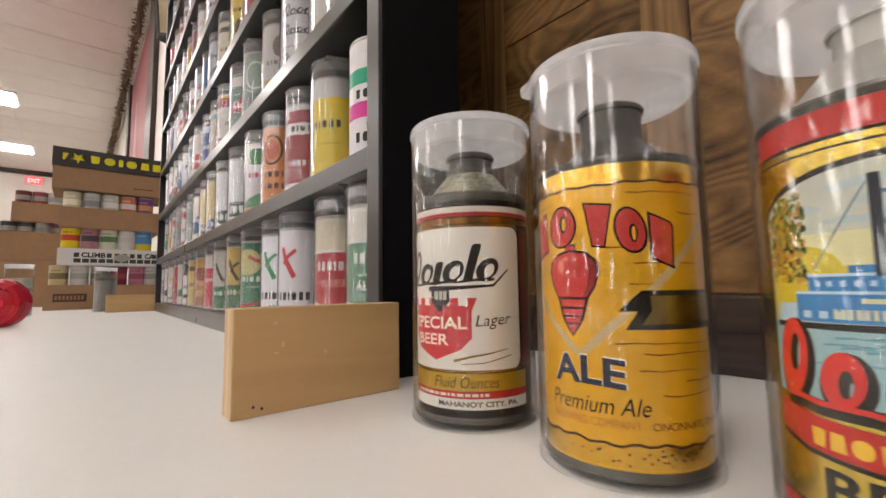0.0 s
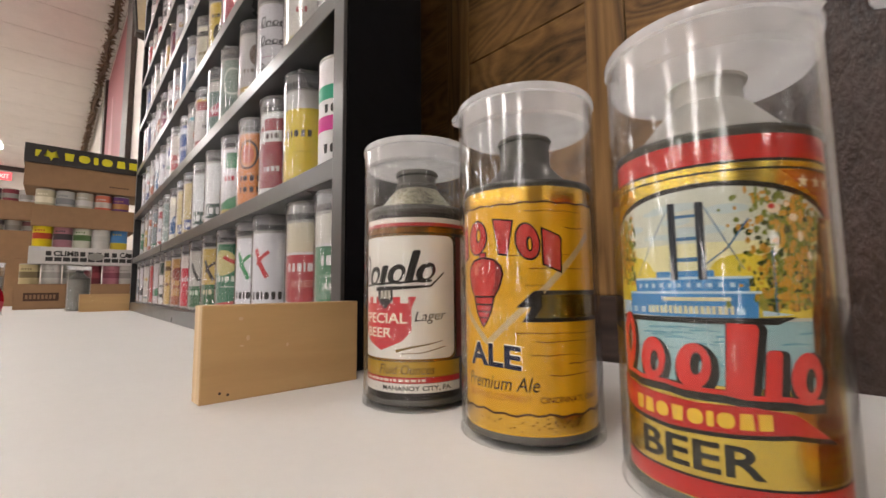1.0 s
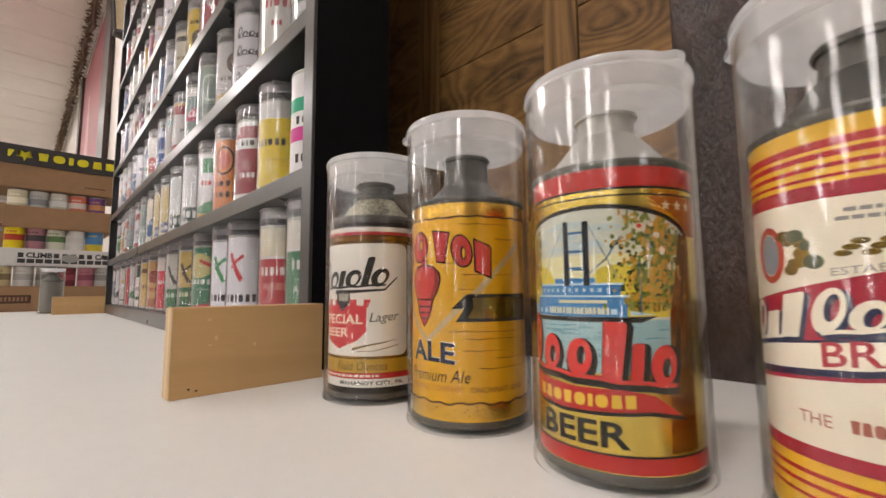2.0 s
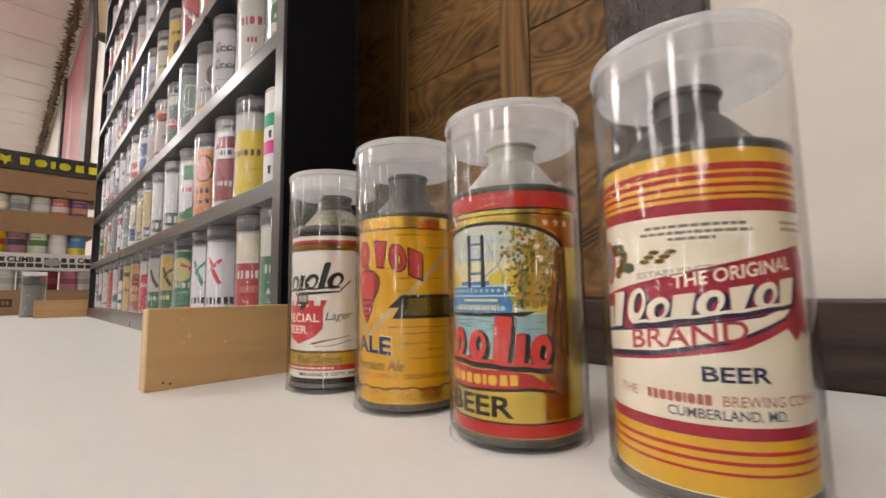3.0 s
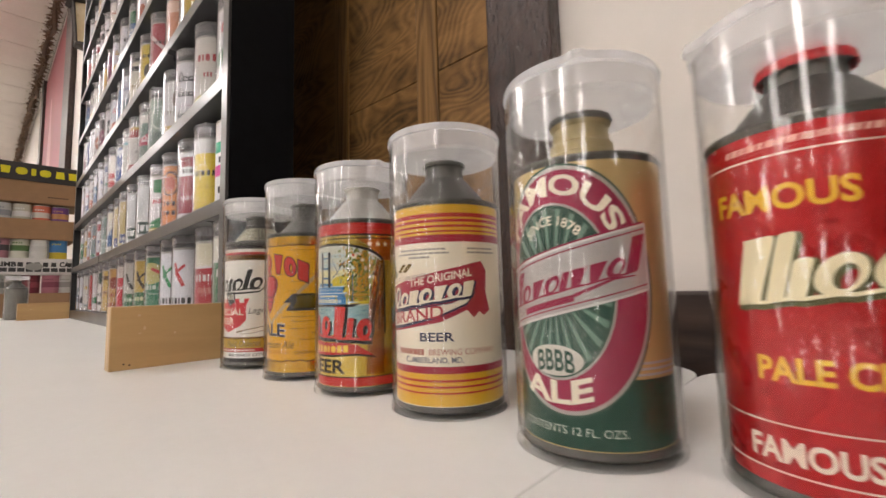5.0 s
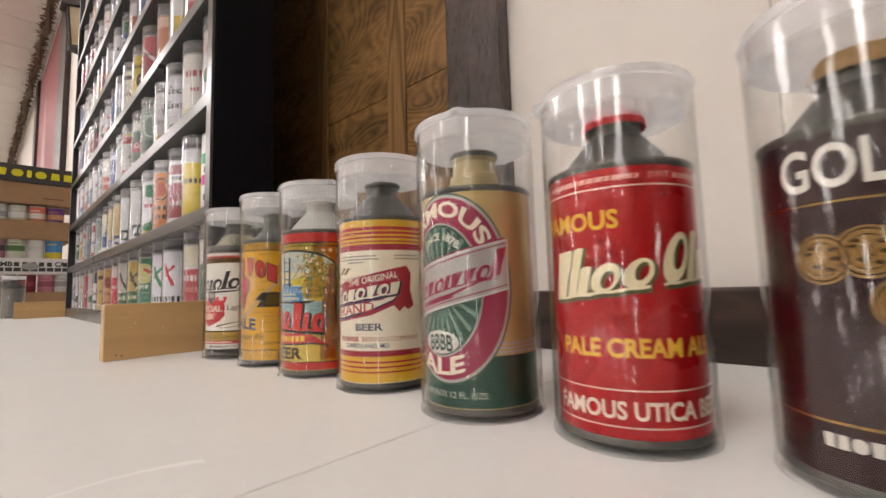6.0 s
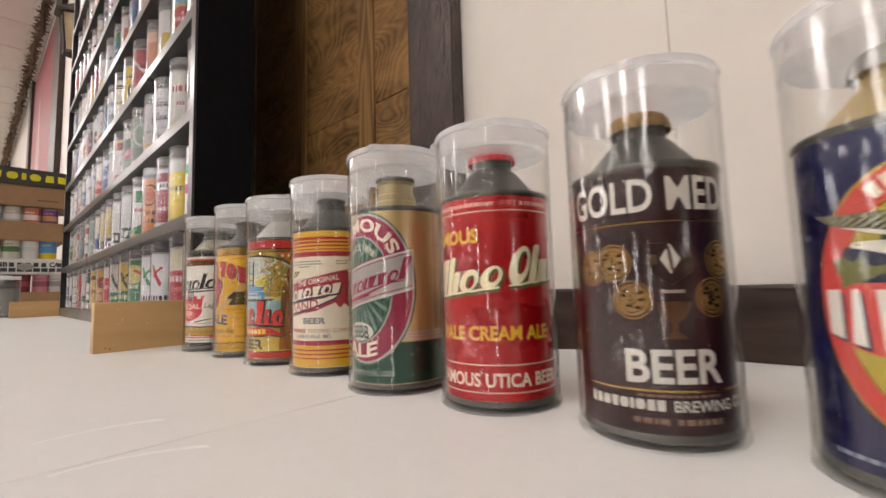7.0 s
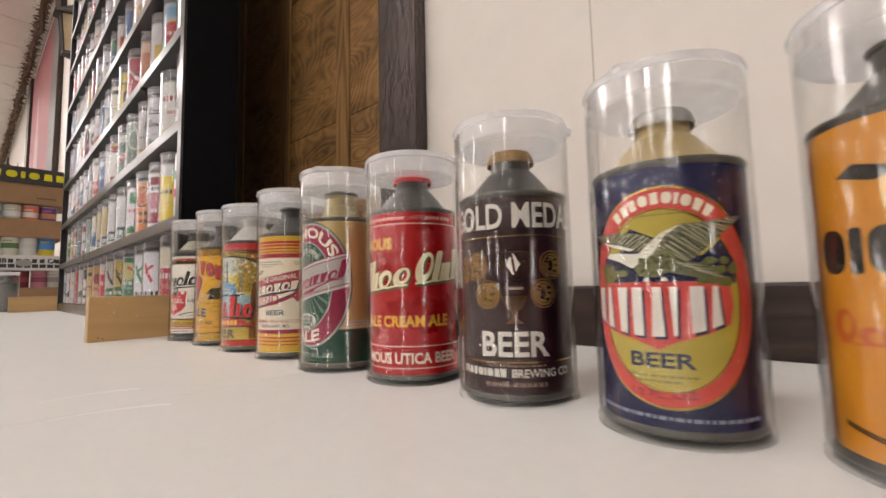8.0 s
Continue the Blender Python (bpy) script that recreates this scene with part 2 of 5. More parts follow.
# dark wood panelling behind the cans: boards in bays between upright battens
panelling = setting("wood_panel", boxed(-1.62, WALL - 0.004, 0, -0.041, WALL - 0.001, 2.6), M_PANEL, "dark stained wood panelling of boards and battens")
setting("panel_post", boxed(-0.04, 0.406, 0, 0.05, WALL, 2.6, 0.003), M_BEAM, "rough dark brown timber post")
setting("chair_rail", boxed(-1.62, 0.409, 0.70, X1, WALL - 0.0015, 0.815, 0.003), M_RAIL, "dark brown timber rail along the wall")
setting("ceiling_trim", boxed(X0, Y0, CEIL - 0.11, X0 + 0.03, WALL, CEIL - 0.001, 0.004), M_RAIL, "dark brown trim under the ceiling")
setting("wall_seam", boxed(0.3185, WALL - 0.0006, 0.815, 0.3205, WALL + 0.001, 2.6), M_GRID, "thin vertical seam in the cream wall")
BATTENS = ((-0.180, -0.137), (-0.403, -0.360), (-0.64, -0.597), (-0.88, -0.837), (-1.12, -1.077), (-1.36, -1.317), (-1.62, -1.577))
for xa, xb in BATTENS:
    part("batten", boxed(xa, WALL - 0.016, 0.815, xb, WALL - 0.004, 2.598, 0.0015), M_PANEL, panelling)
xr = -0.041
for k, (xa, xb) in enumerate(BATTENS):
    z = 0.815
    joints = (1.140, 1.462, 1.784, 2.106, 2.428, 2.598) if k != 2 else (0.945, 1.258, 1.575, 1.89, 2.21, 2.53, 2.598)
    for zt in joints:
        w, h = xr - xb - 0.001, zt - z - 0.0014
        pb = part("board", boxed(-w / 2, -0.005, -h / 2, w / 2, 0.004, h / 2, 0.0012), M_PLANKX, panelling)
        pb.location = ((xr + xb) / 2, WALL - 0.0085, (zt + z) / 2)
        z = zt
    xr = xa


# ---- tables ----
def table(x0, x1, y0, y1, label):
    ob = thing("folding_table", pose((x0 + x1) / 2, (y0 + y1) / 2, 0), label, "table", "tables in a row")
    w, d, r = (x1 - x0) / 2, (y1 - y0) / 2, 0.05
    bm = bmesh.new()
    pts = []
    for cx, cy, a0 in ((w - r, d - r, 0), (-w + r, d - r, 90), (-w + r, -d + r, 180), (w - r, -d + r, 270)):
        for k in range(9):
            a = radians(a0 + k * 90 / 8)
            pts.append((cx + r * math.cos(a), cy + r * math.sin(a)))
    f = bm.faces.new([bm.verts.new((x, y, TABLE - 0.045)) for x, y in pts])
    r2 = bmesh.ops.extrude_face_region(bm, geom=[f])
    bmesh.ops.translate(bm, vec=(0, 0, 0.045), verts=[v for v in r2["geom"] if isinstance(v, bmesh.types.BMVert)])
    bmesh.ops.recalc_face_normals(bm, faces=bm.faces)
    top = [e for e in bm.edges if all(v.co.z > TABLE - 0.001 for v in e.verts)]
    bmesh.ops.bevel(bm, geom=top, offset=0.0007, segments=2, affect="EDGES", profile=0.5)
    part("tabletop", bm, M_TABLE, ob)
    for sx in (-1, 1):
        for sy in (-1, 1):
            lg = lathe([(0, 0), (0.014, 0), (0.014, TABLE - 0.045), (0, TABLE - 0.045)], 12)
            bmesh.ops.translate(lg, vec=(sx * (w - 0.2), sy * (d - 0.08), 0), verts=lg.verts)
            part("leg", lg, M_DULL, ob)
    return ob


table(-1.655, 0.1797, -0.355, 0.407, "white laminate folding table with rounded corners")
table(0.1801, 2.005, -0.355, 0.407, "white laminate folding table with rounded corners")
table(-3.49, -1.661, -0.355, 0.407, "white laminate folding table with rounded corners")

# ---- display shelf ----
BOARDS = [0.782, 0.950, 1.122, 1.298, 1.474, 1.650, 1.826, 2.002, 2.178]
SHELF = pose(-0.300, 0.187, 0, 0, 0, -1.2)
SLEN, SDEP = 1.70, 0.093


def display_shelf():
    ob = thing("display_shelf", SHELF, "tall black painted wooden shelf unit full of cans", "shelf")
    t = 0.021
    part("side_panel", boxed(-t, 0.004, TABLE, 0, SDEP, 2.3, 0.0015), M_BLACKSHADE, ob)
    part("face_strip", boxed(-t, 0, TABLE, -0.0005, 0.0038, 2.3, 0.0008), M_BLACK, ob)
    part("side_panel", boxed(-SLEN, 0, TABLE, -SLEN + t, SDEP, 2.3, 0.0015), M_BLACK, ob)
    for i, z in enumerate(BOARDS):
        th = 0.032 if i == 0 else 0.021
        part("shelf_board", boxed(-SLEN + t, 0.001, z - th, -t, SDEP - 0.006, z, 0.001), M_BLACK, ob)
    part("back_panel", boxed(-SLEN + t, SDEP - 0.006, TABLE + 0.01, -t, SDEP - 0.001, 2.29), M_BLACK, ob)
    return ob


display_shelf()

# divider block of pine
blk = thing("pine_block", pose(-0.279, 0.128, TABLE), "short pale pine board standing on its edge", "wood block")
part("board", boxed(-0.009, -0.058, 0, 0.009, 0.058, 0.064, 0.0008), M_PINE, blk)
part("end_face", boxed(-0.0087, -0.0584, 0.0004, 0.0087, -0.058, 0.0636), M_ENDGRAIN, blk, "paler sawn end")
M_DENT = mat("bare_wood_dent", (0.72, 0.52, 0.30), 0.6)
for yy, zz, a, b in ((-0.034, 0.0545, 0.0016, 0.0012), (-0.029, 0.041, 0.0013, 0.0019), (-0.001, 0.034, 0.0010, 0.0014), (-0.033, 0.036, 0.0014, 0.0006)):
    bm = lathe([(0, 0.00015), (0.8, 0.00012), (1.0, 0)], 14)
    bmesh.ops.scale(bm, vec=(b, a, 1), verts=bm.verts)
    bmesh.ops.transform(bm, matrix=pose(0.009, yy, zz, 0, 90, 0), verts=bm.verts)
    part("dent", bm, M_DENT, blk)
M_NAIL = mat("dark_nail_hole", (0.05, 0.03, 0.02), 0.7)
for yy, zz in ((-0.046, 0.006), (-0.041, 0.0045)):
    bm = lathe([(0, 0), (0.0009, 0), (0.0007, 0.0002), (0, 0.00025)], 10)
    bmesh.ops.transform(bm, matrix=pose(0.009, yy, zz, 0, 90, 0), verts=bm.verts)
    part("nail_hole", bm, M_NAIL, blk)

# ---- print on cans: flat shapes in millimetres, laid round a cylinder ----
def lin(h):
    c = [int(h[i:i + 2], 16) / 255 for i in (0, 2, 4)]
    return tuple(v / 12.92 if v <= 0.04045 else ((v + 0.055) / 1.055) ** 2.4 for v in c)


PAINTS = {}


def paint(h, metal=0.0, rough=0.36):
    key = (h, metal, rough)
    if key not in PAINTS:
        PAINTS[key] = mat("print_" + h, lin(h), rough, metal, vary=0.07, scale=260, bump=0.012, spec=0.4)
    return PAINTS[key]


def gold(h="e6b548"):
    return paint(h, 0.92, 0.22)


def ell(cu, cv, a, b, n=48, a0=0.0, a1=360.0):
    return [(cu + a * math.cos(radians(a0 + (a1 - a0) * i / n)), cv + b * math.sin(radians(a0 + (a1 - a0) * i / n))) for i in range(n if a1 - a0 == 360 else n + 1)]


def ann(cu, cv, a, b, w, n=48, wv=None):
    wv = w if wv is None else wv
    o, i = ell(cu, cv, a, b, n), ell(cu, cv, a - w, b - wv, n)
    return [[o[k], o[(k + 1) % n], i[(k + 1) % n], i[k]] for k in range(n)]


def rect(u0, v0, u1, v1, r=0.0):
    if not r:
        return [(u0, v0), (u1, v0), (u1, v1), (u0, v1)]
    pts = []
    for cu, cv, a0 in ((u1 - r, v0 + r, -90), (u1 - r, v1 - r, 0), (u0 + r, v1 - r, 90), (u0 + r, v0 + r, 180)):
        pts += ell(cu, cv, r, r, 5, a0, a0 + 90)
    return pts


def stroke(pts, w, w1=None):
    """A ribbon along the points, w wide, tapering to w1."""
    n, left, right = len(pts), [], []
    w1 = w if w1 is None else w1
    for i, (u, v) in enumerate(pts):
        pu, pv = pts[max(0, i - 1)]
        qu, qv = pts[min(n - 1, i + 1)]
        du, dv = qu - pu, qv - pv
        ln = math.hypot(du, dv) or 1.0
        h = (w + (w1 - w) * i / (n - 1)) / 2
        left.append((u - dv / ln * h, v + du / ln * h))
        right.append((u + dv / ln * h, v - du / ln * h))
    return [[left[i], right[i], right[i + 1], left[i + 1]] for i in range(n - 1)]


def bars(u0, u1, v, h, rnd, gap=0.9):
    """Small print too fine to read: a row of short bars."""
    out, u = [], u0
    while u < u1 - 1.0:
        w = rnd.uniform(1.2, 3.6)
        out.append(rect(u, v, min(u + w, u1), v + h))
        u += w + gap
    return out


def marks(spec, u0, u1, v0, v1, low=0.6, gap=0.14, grow=0.0, slit=0.0):
    """A name as a row of plain shapes: r bead, s slab, w wedge, p post; capitals reach the full height."""
    wide = {"r": 1.0, "s": 0.82, "w": 0.9, "p": 0.42, " ": 0.45}
    total = sum(wide[k.lower()] for k in spec)
    out, u = [], u0
    for n, k in enumerate(spec):
        cell = wide[k.lower()] * (u1 - u0) / total
        a, b = u + gap * cell / 2 - grow, u + cell * (1 - gap / 2) + grow
        c, d = v0 - grow, (v1 if k.isupper() else v0 + low * (v1 - v0)) + grow
        w, h = b - a, d - c
        if k in "rR" and slit:
            i, j = max(0.15, (w / 2 - grow) * slit - grow), max(0.3, (h / 2 - grow) * (slit + 0.15) - grow)
            mu, mv, q = (a + b) / 2, (c + d) / 2, 24
            big, hole = ell(mu, mv, w / 2, h / 2, q), ell(mu + 0.09 * w, mv + 0.06 * h * (-1) ** n, i, j, q)
            out += [[big[e], big[(e + 1) % q], hole[(e + 1) % q], hole[e]] for e in range(q)]
        elif k in "rR":
            out.append(rect(a, c, b, d, 0.46 * min(w, h)))
        elif k in "sS":
            t = (0.10, -0.08, 0.04)[n % 3] * w
            out.append([(a + max(0, t), c), (b - max(0, t), c), (b + min(0, t), d - 0.06 * h), (b - 0.1 * w, d), (a - min(0, t), d)])
        elif k in "wW":
            out.append([(a + 0.27 * w, c), (b - 0.27 * w, c), (b, d), (a, d)])
        elif k in "pP":
            out.append(rect(a, c, b, d, 0.3 * w))
        u += cell
    return out


def blocks(u0, u1, v0, v1, n, gap=0.16, grow=0.0):
    """A name as a row of plain solid shapes of one height."""
    return marks("".join("SRSSPRSR"[(k * 5 + n * 3) % 8] for k in range(n)), u0, u1, v0, v1, 1.0, gap, grow)


def script(u0, u1, v0, v1, n, w, tall=1.9, spec="", grow=0.0, slit=0.45, gap=0.08):
    """A handwritten name as a row of low and tall plain shapes joined by a thin ribbon at the foot."""
    spec = spec or "R" + "".join("rprsr"[(k * 3 + n) % 5] for k in range(n - 1)) + "P"
    foot = [(u0 + (u1 - u0) * (0.06 + 0.92 * i / 12), v0 + 0.1 * w + 0.12 * w * math.sin(i * 2.1)) for i in range(13)]
    return marks(spec, u0, u1, v0, v1, 1 / tall, gap, grow, slit) + stroke(foot, w * 0.5 + 2 * grow)


def lettering(body, u0, v0, u1, v1, bold=0.0):
    """Words in the built-in font, fitted to a rectangle: a triangle list."""
    cu = bpy.data.curves.new("words", "FONT")
    cu.body, cu.size, cu.resolution_u, cu.offset = body, 1.0, 3, bold
    ob = bpy.data.objects.new("words", cu)
    me = bpy.data.meshes.new_from_object(ob)
    bm = bmesh.new()
    bm.from_mesh(me)
    bmesh.ops.triangulate(bm, faces=bm.faces)
    tris = [[(v.co.x, v.co.y) for v in f.verts] for f in bm.faces]
    bm.free()
    bpy.data.meshes.remove(me)
    bpy.data.objects.remove(ob)
    bpy.data.curves.remove(cu)
    xs = [p[0] for t in tris for p in t]
    ys = [p[1] for t in tris for p in t]
    ax, bx, ay, by = min(xs), max(xs), min(ys), max(ys)
    return [[(u0 + (x - ax) / (bx - ax) * (u1 - u0), v0 + (y - ay) / (by - ay) * (v1 - v0)) for x, y in t] for t in tris]


def slanted(polys, slope=0.0, about=0.0, lean=0.0, base=0.0):
    return [[(u + lean * (v - base), v + slope * (u - about)) for u, v in p] for p in polys]


def arched(polys, mid, drop):
    """Bends a row so that its ends sink by drop * (u - mid)^2."""
    return [[(u, v - drop * (u - mid) ** 2) for u, v in p] for p in polys]


def round_oval(polys, mid, cu, cv, a, b, v0, low=False):
    """Sets a row of letters along an oval: u about mid becomes the way along it, v - v0 the way outwards."""
    out = []
    for p in polys:
        q = []
        for u, v in p:
            th = (u - mid) / ((a + b) / 2)
            k = v - v0
            if low:
                q.append((cu + (a - k) * math.sin(th), cv - (b - k) * math.cos(th)))
            else:
                q.append((cu + (a + k) * math.sin(th), cv + (b + k) * math.cos(th)))
        out.append(q)
    return out


def printed(parent, name, polys, material, layer=1, label="", radius=None):
    """Lays flat shapes round a can as a thin film of ink."""
    R = (CAN_R if radius is None else radius) * 1000
    bm = bmesh.new()
    for p in polys:
        bm.faces.new([bm.verts.new((u, v, 0)) for u, v in p])
    big = [f for f in bm.faces if len(f.verts) > 4]
    if big:
        bmesh.ops.triangulate(bm, faces=big)
    us = [v.co.x for v in bm.verts]
    k = math.ceil(min(us) / 3.0)
    while k * 3.0 < max(us):
        if any(True for f in bm.faces):
            bmesh.ops.bisect_plane(bm, geom=bm.verts[:] + bm.edges[:] + bm.faces[:], plane_co=(k * 3.0, 0, 0), plane_no=(1, 0, 0), dist=1e-5)
        k += 1
    rr = R + 0.1 * layer
    for v in bm.verts:
        a, h = v.co.x / R, v.co.y
        v.co = Vector((rr * math.sin(a), -rr * math.cos(a), h)) / 1000
    bm.normal_update()
    for f in bm.faces:
        c = f.calc_center_median()
        if f.normal.x * c.x + f.normal.y * c.y < 0:
            f.normal_flip()
    return part(name, bm, material, parent, label)


def band(parent, name, v0, v1, material, layer=0.5, radius=None, label=""):
    R = (CAN_R if radius is None else radius) * 1000 + 0.1 * layer
    bm = lathe([((R - 0.02) / 1000, v0 / 1000), (R / 1000, v0 / 1000), (R / 1000, v1 / 1000), ((R - 0.02) / 1000, v1 / 1000)], 64)
    return part(name, bm, material, parent, label, smooth=True)


# ---- cone-top cans in clear tubes ----
CANS = [(-0.187, 0.183), (-0.096, 0.186), (-0.006, 0.184), (0.0815, 0.186), (0.180, 0.179), (0.265, 0.187), (0.356, 0.1885), (0.449, 0.184), (0.537, 0.181)]
TUBE_R, TUBE_H, CAN_R = 0.0363, 0.170, 0.0333


M_GATE = mat("grey_gate_mark", (0.2, 0.2, 0.2), 0.5)


def display_tube(h, label, group, turn=0.0, clear=None, radius=TUBE_R):
    ob = thing("display_tube", Matrix(), label, "display tube", group)
    o, i = radius, radius - 0.0008
    tb = part("tube", lathe([(0, 0.0012), (o - 0.006, 0.0012), (o - 0.004, 0), (o - 0.0008, 0), (o + 0.0007, 0.0008), (o + 0.0007, 0.0026), (o, 0.0040), (o, h - 0.004), (i, h - 0.004), (i, 0.005), (i - 0.002, 0.003), (0, 0.003)], 64), clear or M_TUBE, ob, smooth=True)
    tb.visible_shadow = False
    prof = [(0, h - 0.0145), (i - 0.002, h - 0.0145), (i - 0.0006, h - 0.013), (i - 0.0006, h - 0.004), (o + 0.0006, h - 0.004), (o + 0.0009, h - 0.002), (o + 0.0001, h), (i - 0.0022, h), (i - 0.0026, h - 0.0125), (0, h - 0.0125)]
    bm = lathe(prof, 64)
    # thumb tab on the lip
    for v in bm.verts:
        if v.co.z > h - 0.005 and math.hypot(v.co.x, v.co.y) > o:
            a = math.atan2(v.co.y, v.co.x) - radians(turn)
            a = (a + math.pi) % (2 * math.pi) - math.pi
            if abs(a) < 0.16:
                k = 1 + 0.10 * math.cos(a / 0.16 * math.pi / 2)
                v.co.x, v.co.y = v.co.x * k, v.co.y * k
    cp = part("cap", bm, M_CAP2 if clear else M_CAP, ob, "clear plastic cap" if clear else "frosted translucent plastic cap", smooth=True)
    cp.visible_shadow = False
    mk = boxed(-0.0062, -0.0003, h - 0.0149, 0.0062, 0.0003, h - 0.0145)
    part("gate_mark", mk, M_GATE, cp).visible_shadow = False
    return ob


def cone_can(k, label, base, cone, profile=0, crown=None, body=None, tall=1.0):
    """A steel can with a cone top: seams, sleeve of printed steel, cone, neck and, where it has one, a crown cap."""
    x, y = CANS[k]
    can = thing("cone_top_can", pose(x, y, TABLE + 0.003) @ Matrix.Diagonal((1, 1, tall, 1)), label, "can", "cone-top cans in a row")
    R = CAN_R
    part("body", lathe([(0, 0.0025), (R - 0.003, 0.0025), (R - 0.001, 0.0002), (R, 0.0), (R + 0.0007, 0.0012), (R + 0.0005, 0.003), (R - 0.0002, 0.004), (R - 0.0002, 0.1185), (R + 0.0005, 0.1195), (R + 0.0008, 0.121), (R + 0.0003, 0.1222), (R - 0.0012, 0.1222), (R - 0.0022, 0.1205), (0, 0.1205)], 64), body or M_TIN, can, smooth=True)
    band(can, "sleeve", 4.0, 119.0, base, 0.2)
    if profile == 0:
        prof = [(R - 0.0022, 0.1206), (R - 0.0045, 0.1216), (0.0150, 0.1385), (0.0126, 0.1405), (0.0122, 0.1465), (0.0128, 0.1480), (0.0139, 0.1486), (0.0141, 0.1500), (0.0134, 0.1512), (0.0118, 0.1508), (0.0112, 0.1470), (0, 0.1470)]
    elif profile == 1:
        prof = [(R - 0.0022, 0.1206), (0.0185, 0.1225), (0.0165, 0.1235), (0.0160, 0.1290), (0.0150, 0.1300), (0.0148, 0.1340), (0.0135, 0.1352), (0.0128, 0.1420), (0.0142, 0.1435), (0.0146, 0.1455), (0.0140, 0.1470), (0.0120, 0.1468), (0.0115, 0.1440), (0, 0.1440)]
    else:
        prof = [(R - 0.0022, 0.1206), (R - 0.0040, 0.1214), (0.0220, 0.1262), (0.0145, 0.1345), (0.0132, 0.1370), (0.0132, 0.1485), (0.0144, 0.1490), (0.0146, 0.1502), (0.0138, 0.1514), (0.0118, 0.1510), (0.0114, 0.1480), (0, 0.1480)]
    part("cone", lathe(prof, 56), cone, can, smooth=True)
    if crown:
        bm = lathe([(0.0142, 0.1462), (0.0151, 0.1452), (0.0150, 0.1475), (0.0140, 0.1512), (0.0125, 0.1532), (0, 0.1537)], 126)
        for v in bm.verts:
            r = math.hypot(v.co.x, v.co.y)
            if r > 0.0141:
                s = 1 + 0.022 * math.cos(21 * math.atan2(v.co.y, v.co.x))
                v.co.x, v.co.y = v.co.x * s, v.co.y * s
        part("crown_cap", bm, crown, can, "crimped metal crown cap", smooth=True)
    return can


tb = display_tube(TUBE_H, "clear plastic display tube with a frosted push-on cap", "display tubes on the table", 200)
for k, (x, y) in enumerate(CANS):
    m = pose(x, y, TABLE, 0, 0, (0, 15, 140, -30, 95, 10, 200, 60, 120)[k])
    high = (1, 1.012, 0.982, 1, 1, 0.977, 0.994, 0.978, 0.985)[k]
    if k == 0:
        tb.matrix_basis = m
    else:
        copy_thing(tb, m).scale = (1, 1, high)

rnd = random.Random(5)
INK, CREAM, NAVY = paint("17130f"), paint("efe6d2"), paint("1c2148")

# white, red and black lager can
c = cone_can(0, "worn cone-top lager can with white panel and red castle", paint("1e1511"), mat("rusty_cone", (0.36, 0.34, 0.25), 0.5, 0.25, 0.95, 420, 0.25))
part("spout", lathe([(0.0118, 0.1385), (0.0146, 0.1388), (0.0150, 0.1405), (0.0146, 0.1418), (0.0134, 0.1428), (0.0134, 0.1478), (0.0147, 0.1486), (0.0149, 0.1502), (0.0142, 0.1516), (0.0118, 0.1514)], 48, True), M_DULL, c, "dark rusty steel spout", smooth=True)
part("shoulder_ring", lathe([(CAN_R - 0.0006, 0.1216), (CAN_R + 0.0004, 0.1225), (CAN_R - 0.0008, 0.1240), (CAN_R - 0.0040, 0.1236), (CAN_R - 0.0036, 0.1218)], 48, True), M_DULL, c, "dark steel shoulder ring", smooth=True)
band(c, "stripe", 112.2, 115.4, paint("dcd6cc"))
band(c, "stripe", 110, 112.2, paint("b5282c"))
band(c, "stripe", 106, 109.4, gold("a8742f"))
printed(c, "panel", [rect(-36.5, 27, 56.5, 105.2, 6)], gold("b98a3c"), 0.8)
printed(c, "panel", [rect(-35, 28.4, 55, 104, 5.5)], paint("e6e3dc"), 1.1)
printed(c, "castle", [[(-19, 66), (-14, 66), (-14, 62), (-9, 62), (-9, 66), (-4, 66), (-4, 62), (0, 62), (0, 66), (10, 66), (10, 62), (14, 62), (14, 66), (19, 66), (19, 62), (24, 62), (24, 66), (29, 66), (26, 59), (26, 45), (20, 39), (5, 33), (-10, 39), (-16, 45), (-16, 59)]], paint("d2353c"), 1.5)
printed(c, "script", slanted(script(-24, 40, 74, 94, 6, 3.0, 1.7, "RrprPr"), 0.05, 8, 0.28, 74), INK, 2)
printed(c, "underline", stroke([(0, 71), (20, 71.5), (38, 72.5), (47, 81)], 2.6, 0.8), INK, 2)
printed(c, "badge", [[(2, 72.5), (14, 72.5), (14, 64), (8, 58), (2, 64)]], paint("2b2a2c"), 2.1)
printed(c, "badge", blocks(4, 12.6, 65, 70, 3), paint("b9b3a4"), 2.5)
printed(c, "lettering", lettering("SPECIAL", -15.5, 49.6, 23.5, 56.2, 0.02), CREAM, 2)
printed(c, "lettering", lettering("BEER", -10.7, 41, 13.3, 47, 0.02), CREAM, 2)
printed(c, "lettering", slanted(lettering("Lager", 28, 49.5, 47.5, 57.5), 0.06, 38, 0.25, 52), INK, 2)
printed(c, "barley", stroke([(16, 33), (26, 35.5), (36, 37), (46, 39)], 1.6, 0.3) + stroke([(20, 31.5), (32, 32), (48, 35.5)], 0.5), gold("b59a5c"), 1.6)
printed(c, "stripe", [rect(-60, 17.6, 60, 26.6)], paint("c8a234", 0.5, 0.3), 0.9)
printed(c, "lettering", slanted(lettering("Fluid Ounces", 4, 19.2, 40, 25), 0, 0, 0.2, 20), paint("4a3312"), 1.6)
